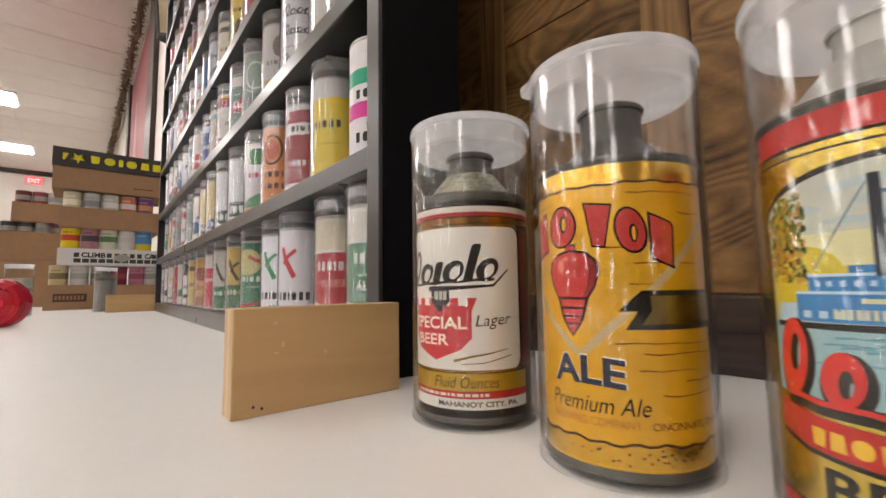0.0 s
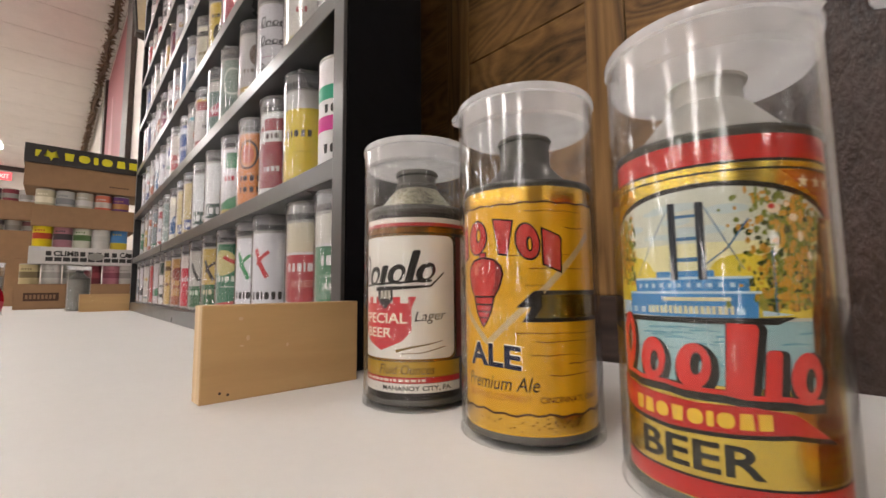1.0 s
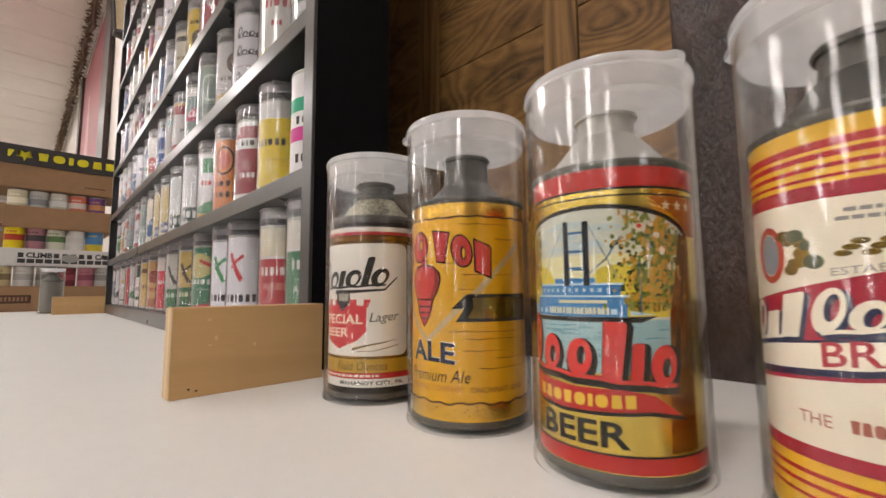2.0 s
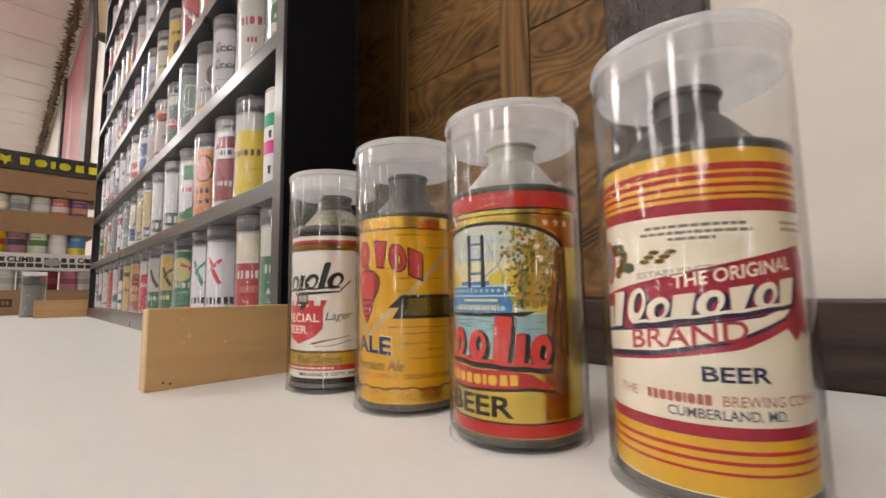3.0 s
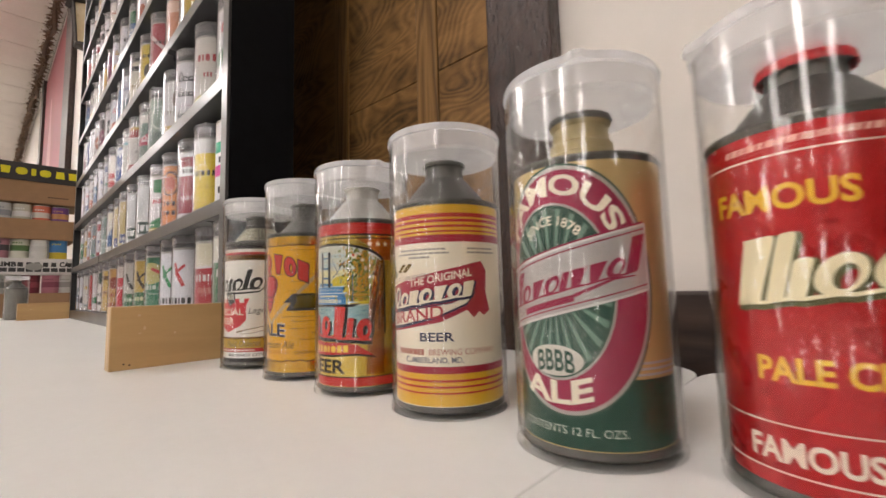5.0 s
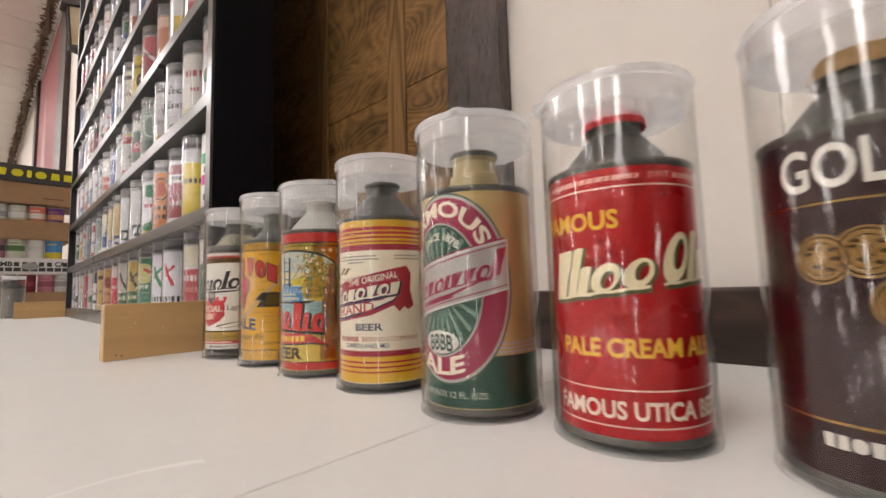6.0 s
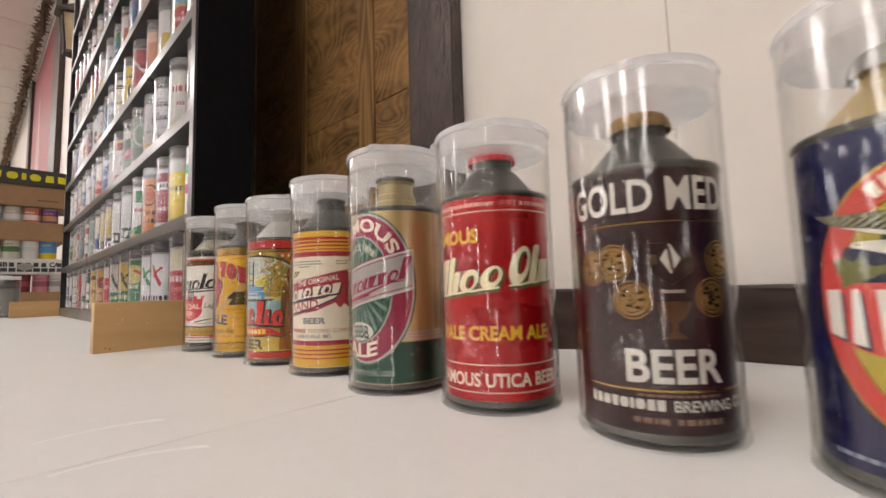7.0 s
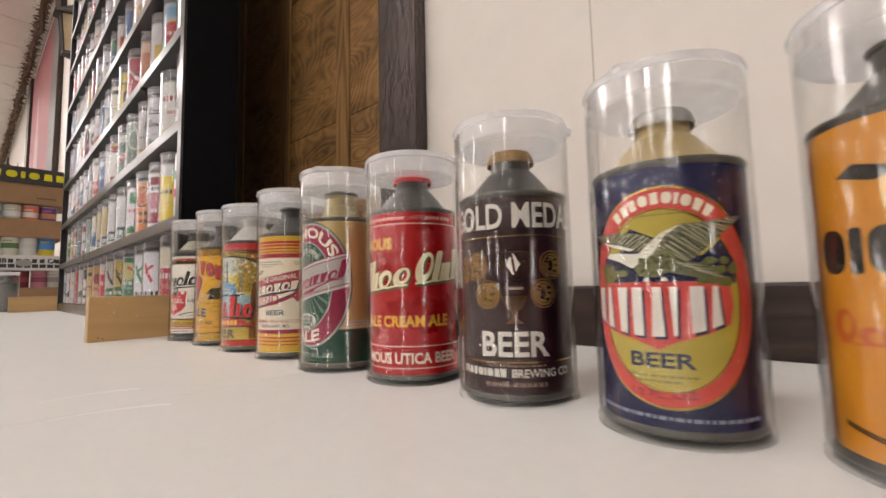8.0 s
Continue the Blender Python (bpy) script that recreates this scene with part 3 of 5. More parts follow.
printed(c, "stripe", [rect(-60, 14, 60, 17.4)], paint("c7282c"), 0.9)
printed(c, "fine_print", bars(-12, 36, 14.9, 1.5, rnd), CREAM, 1.5)
printed(c, "stripe", [rect(-60, 8.2, 60, 13.8)], paint("e6e3dc"), 0.9)
printed(c, "lettering", lettering("MAHANOY CITY, PA.", 6.5, 9.2, 52, 12.4, 0.02), INK, 1.6)
printed(c, "stripe", [rect(57.5, 28, 66, 104)], paint("6d2420"), 0.7)

# amber ale can
AMBER = paint("e8b01e", 0.3, 0.3)
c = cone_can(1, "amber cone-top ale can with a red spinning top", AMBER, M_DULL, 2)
band(c, "stripe", 111, 118.9, gold("f2c04c"), 0.5)
band(c, "stripe", 4.5, 13.2, gold("e8b848"), 0.5)


def torn(v, sway, w, n=70):
    pts = [(-104 + 208 * i / n, v + sway * math.sin(i * 1.7) + 0.6 * sway * math.sin(i * 0.61)) for i in range(n + 1)]
    return stroke(pts, w)


BROWN = paint("4b2a12")
printed(c, "torn_edge", torn(111, 0.35, 0.9) + torn(13.2, 0.6, 1.0), BROWN, 1)
cracks = []
for v, u0, u1 in ((106, -30, -12), (107, 20, 50), (99, 40, 62), (86, 12, 42), (80, 22, 60), (74, -60, -24), (72, 20, 30), (50, 14, 60), (46, 24, 58), (40, 22, 46), (31, 30, 62), (29, -44, -22), (60, -60, -20), (92, -60, -30), (36, 40, 60), (24, -40, -20)):
    cracks += stroke([(u0 + (u1 - u0) * i / 6, v + rnd.uniform(-0.35, 0.35)) for i in range(7)], 0.55, 0.15)
printed(c, "plank_lines", cracks, paint("8a5310"), 1)
printed(c, "name", arched(marks("SSR", -42, 2, 88, 104, 1, 0.2, 0.9, 0.3) + marks("WRS", 4, 38, 88, 104, 1, 0.16, 0.9, 0.3), -2, 0.0062), INK, 1.2)
printed(c, "name", arched(marks("SSR", -42, 2, 88, 104, 1, 0.2, 0, 0.3) + marks("WRS", 4, 38, 88, 104, 1, 0.16, 0, 0.3), -2, 0.0062), paint("c63a35"), 1.8)
printed(c, "chevron", stroke([(-55, 96), (-28, 69.5), (0, 45), (1, 45), (28, 69.5), (56, 97)], 3.0), paint("c9b07e"), 1.1)
printed(c, "spinning_top", [[(-14.6, 77.5), (-13.6, 81.5), (-9.5, 85), (-5, 86), (-5, 88.5), (0.4, 88.5), (0.4, 86), (5, 85), (9, 81.5), (10, 77.5), (8, 71), (5, 66.5), (4.4, 64), (3, 59), (0.6, 55), (-2.2, 51.5), (-5, 55), (-7.4, 59), (-8.8, 64), (-9.6, 66.5), (-12.6, 71)]], paint("3a130f"), 1.4)
printed(c, "spinning_top", [[(-13.6, 77.5), (-12.6, 81), (-9, 84), (-2.3, 85.3), (4.6, 84), (8, 81), (9, 77.5), (7.2, 71.6), (4.4, 67.2), (-9, 67.2), (-11.8, 71.6)], rect(-4, 86, -0.6, 88), [(-8, 66.2), (3.6, 66.2), (3, 63.4), (-7.4, 63.4)], [(-7, 62.4), (2.6, 62.4), (2, 60), (-6.4, 60)], [(-6, 59.2), (1.7, 59.2), (1, 57), (-5.2, 57)], [(-4.6, 56.2), (0.4, 56.2), (-2.2, 52.6)]], paint("c8332f"), 1.8)
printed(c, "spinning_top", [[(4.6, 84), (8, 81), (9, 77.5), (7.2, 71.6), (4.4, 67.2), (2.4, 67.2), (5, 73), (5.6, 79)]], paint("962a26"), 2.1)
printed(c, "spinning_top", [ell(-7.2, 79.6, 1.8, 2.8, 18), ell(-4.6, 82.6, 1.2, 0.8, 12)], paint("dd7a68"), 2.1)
printed(c, "ribbon", [[(15.5, 61.8), (24, 69.6), (66, 69.6), (66, 55), (18, 55), (22.5, 61.8)]], INK, 1.3)
printed(c, "ribbon", [[(27, 67.6), (66, 67.6), (66, 57), (24, 57), (27.5, 62.2)]], gold("8d7a3a"), 1.7)
printed(c, "lettering", arched(lettering("ALE", -13.4, 34.2, 17.8, 45.4, 0.035), 0, 0.004), CREAM, 1.3)
printed(c, "lettering", arched(lettering("ALE", -12.9, 34, 17.3, 44.8, 0.03), 0, 0.004), paint("232a45"), 1.8)
printed(c, "lettering", slanted(lettering("Premium Ale", -15, 23.6, 25, 30), 0.0, 0, 0.22, 24), INK, 1.5)
printed(c, "lettering", lettering("BREWING COMPANY", -14, 18.8, 22, 22), paint("b8642a"), 1.5)
printed(c, "lettering", lettering("CINCINNATI, OHIO", 25.5, 18.4, 58.5, 21.6, 0.01), paint("6b3512"), 1.5)
specks = [ell(rnd.uniform(-45, 62), rnd.uniform(6, 12), 0.5, 0.4, 8) for _ in range(45)]
printed(c, "rust_specks", specks, BROWN, 1.1)

# riverboat can
c = cone_can(2, "gold cone-top can with a painted blue riverboat", gold("dcc058"), mat("grey_cone", (0.48, 0.47, 0.44), 0.4, 0.5, 0.12, 120), 0)
band(c, "stripe", 111, 119, paint("bf2722"), 0.6)
band(c, "line", 110, 111, INK, 0.6)
band(c, "line", 107.4, 108.1, INK, 0.6)
band(c, "stripe", 4.4, 10.2, paint("bf2722"), 0.6)
band(c, "line", 10.2, 11, INK, 0.6)
arch = [(-35, 40), (46, 40), (46, 88)] + ell(5, 88, 41, 15, 24, 0, 180)[1:] + [(-35, 88)]
printed(c, "picture", [[((u - 5) * 1.035 + 5, (v - 60) * 1.03 + 60.5) for u, v in arch]], INK, 0.8)
printed(c, "sky", [arch], paint("c9ccbe"), 1.1)
printed(c, "sky_band", [rect(-34.5, 76, 45, 85, 3)], paint("dfd9a8"), 1.3)
printed(c, "glow", [rect(-34.5, 61, 45, 76, 4), ell(-22, 75, 11, 7, 24), ell(16, 76, 9, 5, 24)], paint("dcc63c"), 1.4)
printed(c, "cloud", [ell(rnd.uniform(-24, 14), rnd.uniform(84, 98), rnd.uniform(4, 9), rnd.uniform(0.8, 1.8), 18) for _ in range(9)], paint("b9c8c8"), 1.32)
printed(c, "water", [rect(-35, 40, 46, 60)], paint("93b8bd"), 1.5)
ripples = []
for i in range(34):
    u, v = rnd.uniform(-33, 36), rnd.uniform(42, 58)
    ripples += stroke([(u, v), (u + 4, v + 0.3), (u + rnd.uniform(6, 13), v)], 0.7, 0.2)
printed(c, "ripples", ripples, paint("5e96a6"), 1.8)
leaf_d, leaf_l, leaf_y = [], [], []


def in_arch(u, v, k=0.95):
    return abs(u - 5) < 39 and (u - 5) ** 2 / 41 ** 2 + max(0, v - 88) ** 2 / 15 ** 2 < k


crown = [ell(rnd.gauss(31, 5), rnd.uniform(66, 99), rnd.uniform(2.5, 5), rnd.uniform(2, 4), 12) for _ in range(34)]
crown += [ell(rnd.uniform(-32, -24), rnd.uniform(78, 95), rnd.uniform(2, 4), rnd.uniform(2, 4), 12) for _ in range(12)]
printed(c, "foliage", [p for p in crown if all(in_arch(u, v) for u, v in p)], paint("98923a"), 1.85)
for i in range(900):
    u, v = rnd.gauss(30, 6.5), rnd.uniform(64, 101)
    if i % 4 == 0:
        u, v = rnd.uniform(-34, -20), rnd.uniform(72, 97)
    if in_arch(u, v):
        [leaf_d, leaf_l, leaf_y][i % 3].append(ell(u, v, rnd.uniform(0.4, 1.0), rnd.uniform(0.5, 1.5), 6))
printed(c, "foliage", leaf_d, paint("3f4a1c"), 2.0)
printed(c, "foliage", leaf_l, paint("76812c"), 2.15)
printed(c, "foliage", leaf_y, paint("c48f2c"), 2.3)
printed(c, "blossom", [ell(25, 95, 2.2, 1.7, 12), ell(31, 92, 1.4, 1.2, 12), ell(33, 86, 1.0, 1.7, 12), ell(36, 80, 0.9, 1.5, 12), ell(29, 96, 1.0, 0.8, 12)], paint("e2d2bc"), 2.6)
printed(c, "blossom", [ell(24.5, 95.5, 1, 0.9, 10)], paint("c9342c"), 2.9)
printed(c, "trunk", [[(33, 12), (46, 12), (46, 92), (41, 92), (38, 75), (35, 62)]], gold("a86a24"), 2.45)
printed(c, "trunk_bark", stroke([(37, 44), (39, 58), (42, 74), (43.5, 88)], 2.4, 0.8) + stroke([(42, 42), (43, 56), (44.5, 66)], 1.2), paint("3e2812"), 2.8)
printed(c, "hull", [[(-33, 59), (24, 59), (30, 61.4), (12, 61), (-33, 60.6)]], INK, 2.1)
printed(c, "boat", [rect(-24, 61, 19, 68.5), rect(-20, 69.3, 17, 73.2), rect(-10, 74, 8, 76)], paint("3f86c0"), 2.1)
printed(c, "deck", [rect(-24, 68.5, 20, 69.3), rect(-20, 73.2, 18, 74), rect(-32, 61, -24, 66), [(20, 61.6), (29, 62), (20, 63.4)]] + [rect(-22 + 4.4 * i, 62, -19.8 + 4.4 * i, 64) for i in range(9)] + [rect(-18 + 3 * i, 70.6, -16.8 + 3 * i, 72) for i in range(11)], paint("b4cddb"), 2.5)
printed(c, "funnel", [rect(-4.8, 73, -2.4, 99, 0.4), rect(3.6, 73, 6, 98.4, 0.4)], paint("1c2530"), 2.8)
printed(c, "rigging", [rect(-2.4, 79, 3.6, 80.4), rect(-2.4, 86, 3.6, 87.2), rect(-2.4, 93.6, 3.6, 94.6)] + stroke([(6, 78), (12, 83), (18, 92)], 0.45) + stroke([(6, 97), (16, 76)], 0.3) + stroke([(-5, 97), (-18, 75)], 0.3) + stroke([(24, 62), (24, 82)], 0.4), paint("3c6f9a"), 2.6)
star = [[(cu + (2.3 if i % 2 == 0 else 1.0) * math.sin(math.pi * i / 5), 103.6 + (2.3 if i % 2 == 0 else 1.0) * math.cos(math.pi * i / 5)) for i in range(10)] for cu in (36.0, 42.0, 48.0)]
printed(c, "corner_field", [[(28, 107), (58, 107), (58, 92), (46, 92), (42, 98), (36, 102)]], paint("b0641c", 0.5, 0.3), 0.7)
printed(c, "star", star, paint("e6d9b0"), 1.0)
printed(c, "name_board", [rect(-8, 66.2, 12, 67.4)] + [rect(-14 + 1.6 * i, 58.0 + 4.0, -13 + 1.6 * i, 64.6) for i in range(17)], paint("d8d2a8"), 2.55)
word = slanted(script(-35, 38, 38, 60, 6, 3.0, 1.5, "RrrSpr", 0, 0.34, 0.26), -0.06, 0, 0.1, 40)
printed(c, "name", [[(u + 0.9, v - 1.2) for u, v in p] for p in slanted(script(-35, 38, 38, 60, 6, 3.0, 1.5, "RrrSpr", 1.3, 0.34, 0.26), -0.06, 0, 0.1, 40)], INK, 3.0)
printed(c, "name", word, paint("d8352c"), 3.5)
printed(c, "banner", [[(-35, 37), (-20, 34.6), (0, 33.2), (16, 33.8), (28, 32), (41, 23.2), (26, 25.4), (12, 24.6), (-8, 23.8), (-24, 25), (-35, 28)]], INK, 2.8)
printed(c, "banner", [[(-35, 38), (-20, 35.2), (0, 34), (16, 34.4), (27, 32.6), (38, 25.2), (26, 26.8), (12, 26), (-8, 25.2), (-24, 26.4), (-35, 29.4)]], paint("bf2722"), 3.3)
printed(c, "name", arched(blocks(-23, 21, 27.2, 32, 9, 0.22), -2, -0.0012), paint("e8c23c"), 3.8)
printed(c, "lettering", lettering("BEER", -20, 13, 18, 22.4, 0.02), INK, 1.5)

# cream, red and yellow can
c = cone_can(3, "cream cone-top beer can with yellow and red stripes", CREAM, M_DULL, 0)
YEL, RED, CRIM = paint("e0b02c"), paint("b92a2c"), paint("a8203a")
band(c, "stripe", 101, 118.9, YEL, 0.5)
band(c, "stripe", 4.4, 22.4, YEL, 0.5)
for v0, v1 in ((111.3, 113.8), (108.4, 110.2), (105.4, 106.8), (102.6, 103.6), (17.6, 18.9), (14.3, 15.5), (11.0, 12.0)):
    band(c, "stripe", v0, v1, RED, 0.8)
band(c, "stripe", 96.8, 101.2, CRIM, 0.8)
band(c, "stripe", 22.2, 26.2, CRIM, 0.8)
GREY = paint("97938e")
printed(c, "fine_print", bars(-8, 24, 92.3, 1.1, rnd, 0.6) + bars(-10, 26, 90, 1.1, rnd, 0.6) + bars(0, 16, 87.8, 1.1, rnd, 0.6) + bars(37, 58, 92.3, 1.1, rnd, 0.6) + bars(37, 58, 90, 1.1, rnd, 0.6), GREY, 1)
printed(c, "medallion", ann(-31, 82, 6.4, 9, 2.2, 28), paint("c04a3a"), 1)
printed(c, "medallion", [ell(-31, 82, 4.2, 6.6, 24)], paint("8d949c"), 1)
printed(c, "barley", [ell(-22 + 3 * math.cos(i * 2.4), 82 + 5.5 * math.sin(i * 1.9), 2.4, 1.7, 10) for i in range(9)] + [ell(-9 + 1.9 * i, 82.5 + 1.6 * ((i % 3) - 1), 2.1, 0.9, 10) for i in range(6)], gold("a58a3c"), 1.1)
printed(c, "barley", [ell(-21, 87, 3, 2, 10), ell(-16, 79, 2.8, 2.2, 10), ell(-18, 84, 1.6, 1.6, 10)], paint("5d6248"), 1.5)
printed(c, "lettering", slanted(lettering("ESTABLISHED", -12, 75.8, 14, 78), 0.09, 0), GREY, 1)
printed(c, "banner", [[(-48, 66.5), (-28, 70.2), (10, 77.8), (46, 85.6), (50, 80), (49, 68), (52, 57), (47, 54), (44, 56.5), (40, 53), (36, 57.5), (20, 51), (-8, 46.2), (-48, 42)]], CRIM, 0.9)
printed(c, "scroll", [[(-48, 43.6), (-30, 45), (-6, 47.6), (18, 53), (36, 60.4), (42, 68), (28, 62), (0, 58.4), (-26, 55.6), (-48, 53.5)]], NAVY, 1.2)
printed(c, "scroll", [[(-48, 46), (-30, 47.2), (-6, 49.4), (18, 54.4), (35, 61.2), (40.6, 66.4), (27, 61.4), (0, 57.6), (-26, 54.8), (-48, 52.8)]], CREAM, 1.5)
printed(c, "lettering", slanted(lettering("THE ORIGINAL", 0.5, 70.8, 39.5, 75.6, 0.02), 0.155, 0), CREAM, 1.5)
word, shade = [], []
for a, b, n in ((-46, -21, "RsS"), (-19, 40, "Rrsrwrs")):
    word += slanted(script(a, b, 60.5, 73.5, 3, 2.2, 1.55, n), 0.14, 0, 0.2, 62)
    shade += [[(u + 0.9, v - 0.9) for u, v in p] for p in slanted(script(a, b, 60.5, 73.5, 3, 2.2, 1.55, n, 0.55), 0.14, 0, 0.2, 62)]
printed(c, "name", shade, NAVY, 1.9)
printed(c, "name", word, CREAM, 2.4)
printed(c, "lettering", slanted(lettering("BRAND", -16, 51.6, 22, 58.6, 0.012), 0.12, 4), paint("b5343f"), 2)
printed(c, "lettering", lettering("BEER", 7.5, 40.2, 28, 45.2, 0.02), NAVY, 1.5)
printed(c, "lettering", lettering("THE", -24, 32.6, -15, 36) + blocks(-11, 10, 32.6, 36, 9) + lettering("BREWING COMPANY", 13, 32.6, 55, 36), paint("b56a58"), 1.2)
printed(c, "lettering", lettering("CUMBERLAND, MD.", -3.6, 27.6, 33, 31.4, 0.01), paint("4f5568"), 1.2)

# green, pink and gold ale can
c = cone_can(4, "gold cone-top ale can with pink and green oval", mat("tan_gold", lin("c8ae76"), 0.38, 0.5, 0.1, 90), mat("tan_neck", lin("a99a72"), 0.42, 0.5, 0.15, 160), 1, tall=1.022)
part("spout_lip", lathe([(0.0122, 0.1445), (0.0147, 0.1440), (0.0150, 0.1455), (0.0146, 0.1473), (0.0122, 0.1474)], 48, True), M_DULL, c, "dark steel spout lip", smooth=True)
printed(c, "side_field", [rect(57, 38.4, 104, 119)], mat("copper_gold", lin("b08040"), 0.36, 0.5, 0.15, 60), 0.6)
SILV, PINK, GRN = paint("b4b0aa", 0.4, 0.32), paint("a02a4e", 0.3, 0.32), paint("1d4a3c", 0.35, 0.3)
band(c, "stripe", 4.4, 31, GRN, 0.7)
for v in (32.2, 34.4, 36.6):
    band(c, "line", v, v + 1.0, paint("b9b9b4"), 0.7)
OC = (3.0, 67.5)
printed(c, "oval", [ell(*OC, 38.2, 51.6, 64)], paint("3d5c50"), 1.1)
printed(c, "oval", [ell(*OC, 37.2, 50.6, 64)], SILV, 1.4)
printed(c, "oval", [ell(*OC, 35.6, 49.0, 64)], PINK, 1.7)
printed(c, "inner_oval", [ell(-1, 66.5, 26, 36.4, 56)], SILV, 2.0)
printed(c, "inner_oval", [ell(-1, 66.5, 25, 35.4, 56)], paint("274f42"), 2.3)
rays = []
for i in range(24):
    a = radians(i * 15 + 5)
    rays.append([(-1 + 5 * math.cos(a), 66.5 + 6 * math.sin(a)), (-1 + 24 * math.cos(a - 0.045), 66.5 + 34 * math.sin(a - 0.045)), (-1 + 24 * math.cos(a + 0.045), 66.5 + 34 * math.sin(a + 0.045))])
printed(c, "rays", rays, paint("6f9080"), 2.6)
printed(c, "ribbon", slanted([rect(-34, 58, 38.5, 85)], 0.24, 4), PINK, 2.8)
printed(c, "ribbon", slanted([rect(-36, 57, 39.5, 84.2)], 0.24, 4), paint("d8d5d2"), 3.0)
printed(c, "ribbon", slanted([rect(-35, 58, 38.5, 83.2)], 0.24, 4), paint("b8b4b2", 0.3, 0.3), 3.3)
printed(c, "ribbon_line", slanted([rect(-35, 59.4, 38.5, 60.0), rect(-35, 81.6, 38.5, 82.2)], 0.24, 4), PINK, 3.6)
printed(c, "name", slanted(script(-29, 35, 66, 81, 9, 1.8, 1.9, "SrwrpwwrS"), 0.24, 4, 0.3, 67), PINK, 3.7)
printed(c, "flourish", slanted([rect(-18, 60.8, 8, 63.6)] + stroke([(8, 63), (24, 65.6), (33, 64.5)], 1.6, 0.5), 0.24, 4), PINK, 3.7)
printed(c, "lettering", round_oval(lettering("FAMOUS", -33, 0, 33, 9, 0.03), 0, OC[0] - 3, OC[1] + 2, 27.0, 36.5, 0), CREAM, 2.5)
printed(c, "lettering", round_oval(lettering("SINCE 1878", -15, 0, 15, 4, 0.01), 0, -1, 66.5, 18.5, 27.0, 0), CREAM, 2.9)
printed(c, "crest", [ell(-2, 38, 12.5, 6.2, 32)], paint("d3cfc6"), 2.9)
printed(c, "lettering", arched(lettering("BBBB", -10.5, 33.8, 6.8, 42.4, 0.02), -2, 0.012), GRN, 3.3)
printed(c, "lettering", arched(lettering("ALE", -18.5, 20.6, 13.5, 30, 0.035), -1, -0.012), CREAM, 2.5)
printed(c, "lettering", lettering("CONTENTS 12 FL. OZS.", -22, 9.4, 26, 12.6), paint("c8cfc4"), 1.2)

# red cream-ale can
c = cone_can(5, "red cone-top cream ale can with cream script", paint("bb141b", 0.35, 0.28), M_DULL, 0, paint("b3202a"))
printed(c, "lettering", slanted(bars(-26, 20, 113.2, 2.2, rnd, 0.7), 0, 0, 0.3, 113) + lettering("JUST", 24, 113, 34, 116) + bars(36, 60, 113.2, 2.4, rnd), paint("e3a79a"), 1)
for v in (110, 23.4, 8.4):
    band(c, "line", v, v + 0.6, paint("e8cfc0"), 0.8)
printed(c, "lettering", lettering("FAMOUS", -32, 92, 11, 100.6, 0.03), paint("e8b92a"), 1)
word, shade = [], []
for a, b, n, v in ((-27, 23, "SPprr", 64), (25, 68, "RPsS", 64)):
    word += slanted(script(a, b, v, v + 22, 4, 2.6, 1.7, n), 0.11, 0, 0.25, v)
    shade += [[(u + 0.8, q - 1.0) for u, q in p] for p in slanted(script(a, b, v, v + 22, 4, 2.6, 1.7, n, 0.8), 0.11, 0, 0.25, v)]
printed(c, "name", shade, paint("5d5a36"), 1)
printed(c, "name", word, paint("efe3bd"), 1.6)
printed(c, "lettering", lettering("PALE CREAM ALE", -20, 37, 53, 45.2, 0.03), paint("e8b92a"), 1)
printed(c, "lettering", lettering("FAMOUS UTICA BEER", -25, 11.6, 61, 19.4, 0.03), paint("ecdccb"), 1)

# maroon medal can
c = cone_can(6, "dark maroon cone-top beer can with gold medals", mat("maroon_print", lin("2a090f"), 0.3, 0.0, 0.15, 60, spec=0.35), M_DULL, 0, paint("8f7148", 0.3, 0.5), tall=0.978)
WHT = paint("d9d4cc")
printed(c, "lettering", lettering("GOLD MEDAL", -28, 102.6, 66, 118, 0.02), WHT, 1)
band(c, "line", 97.6, 98.4, gold("b08c4a"), 0.8)
band(c, "line", 24.6, 25.6, gold("b08c4a"), 0.8)
MED = paint("94703a", 0.6, 0.4)
for u, v in ((-5, 80.7), (2.5, 64), (42, 80.7), (36, 64.3), (-17, 79)):
    off = 1.0 if u == -17 else 1.3
    printed(c, "medal", [ell(u, v, 8.4, 8.6, 36)], MED, off)
    printed(c, "medal", ann(u, v, 7.6, 7.8, 0.6, 36), gold("6e5426"), off + 0.4)
    printed(c, "medal", [ell(u + 3.6 * math.cos(i * 2.4), v + 3.8 * math.sin(i * 1.7), 1.3, 0.8, 8) for i in range(9)] + ann(u, v, 5.6, 5.8, 0.35, 24), gold("76592c"), off + 0.4)
    printed(c, "medal", stroke([(u - 6.6, v + 2), (u - 4.6, v + 5), (u - 1, v + 7)], 0.5, 0.2) + [ell(u - 0.6, v + 0.6, 1.8, 2.6, 12)], gold("c9a564"), off + 0.7)
printed(c, "crest", [rect(10.6, 79, 13.4, 83.4, 0.8), rect(23.6, 79, 26.4, 83.4, 0.8)] + stroke([(9.6, 88.5), (27.4, 88.5), (27.4, 76), (18.5, 70), (9.6, 76), (9.6, 88.5)], 0.5), gold("7c5d3c"), 1)
printed(c, "crest", [[(18.5, 88), (22.6, 81.4), (18.5, 74.8), (14.4, 81.4)]], WHT, 1.5)
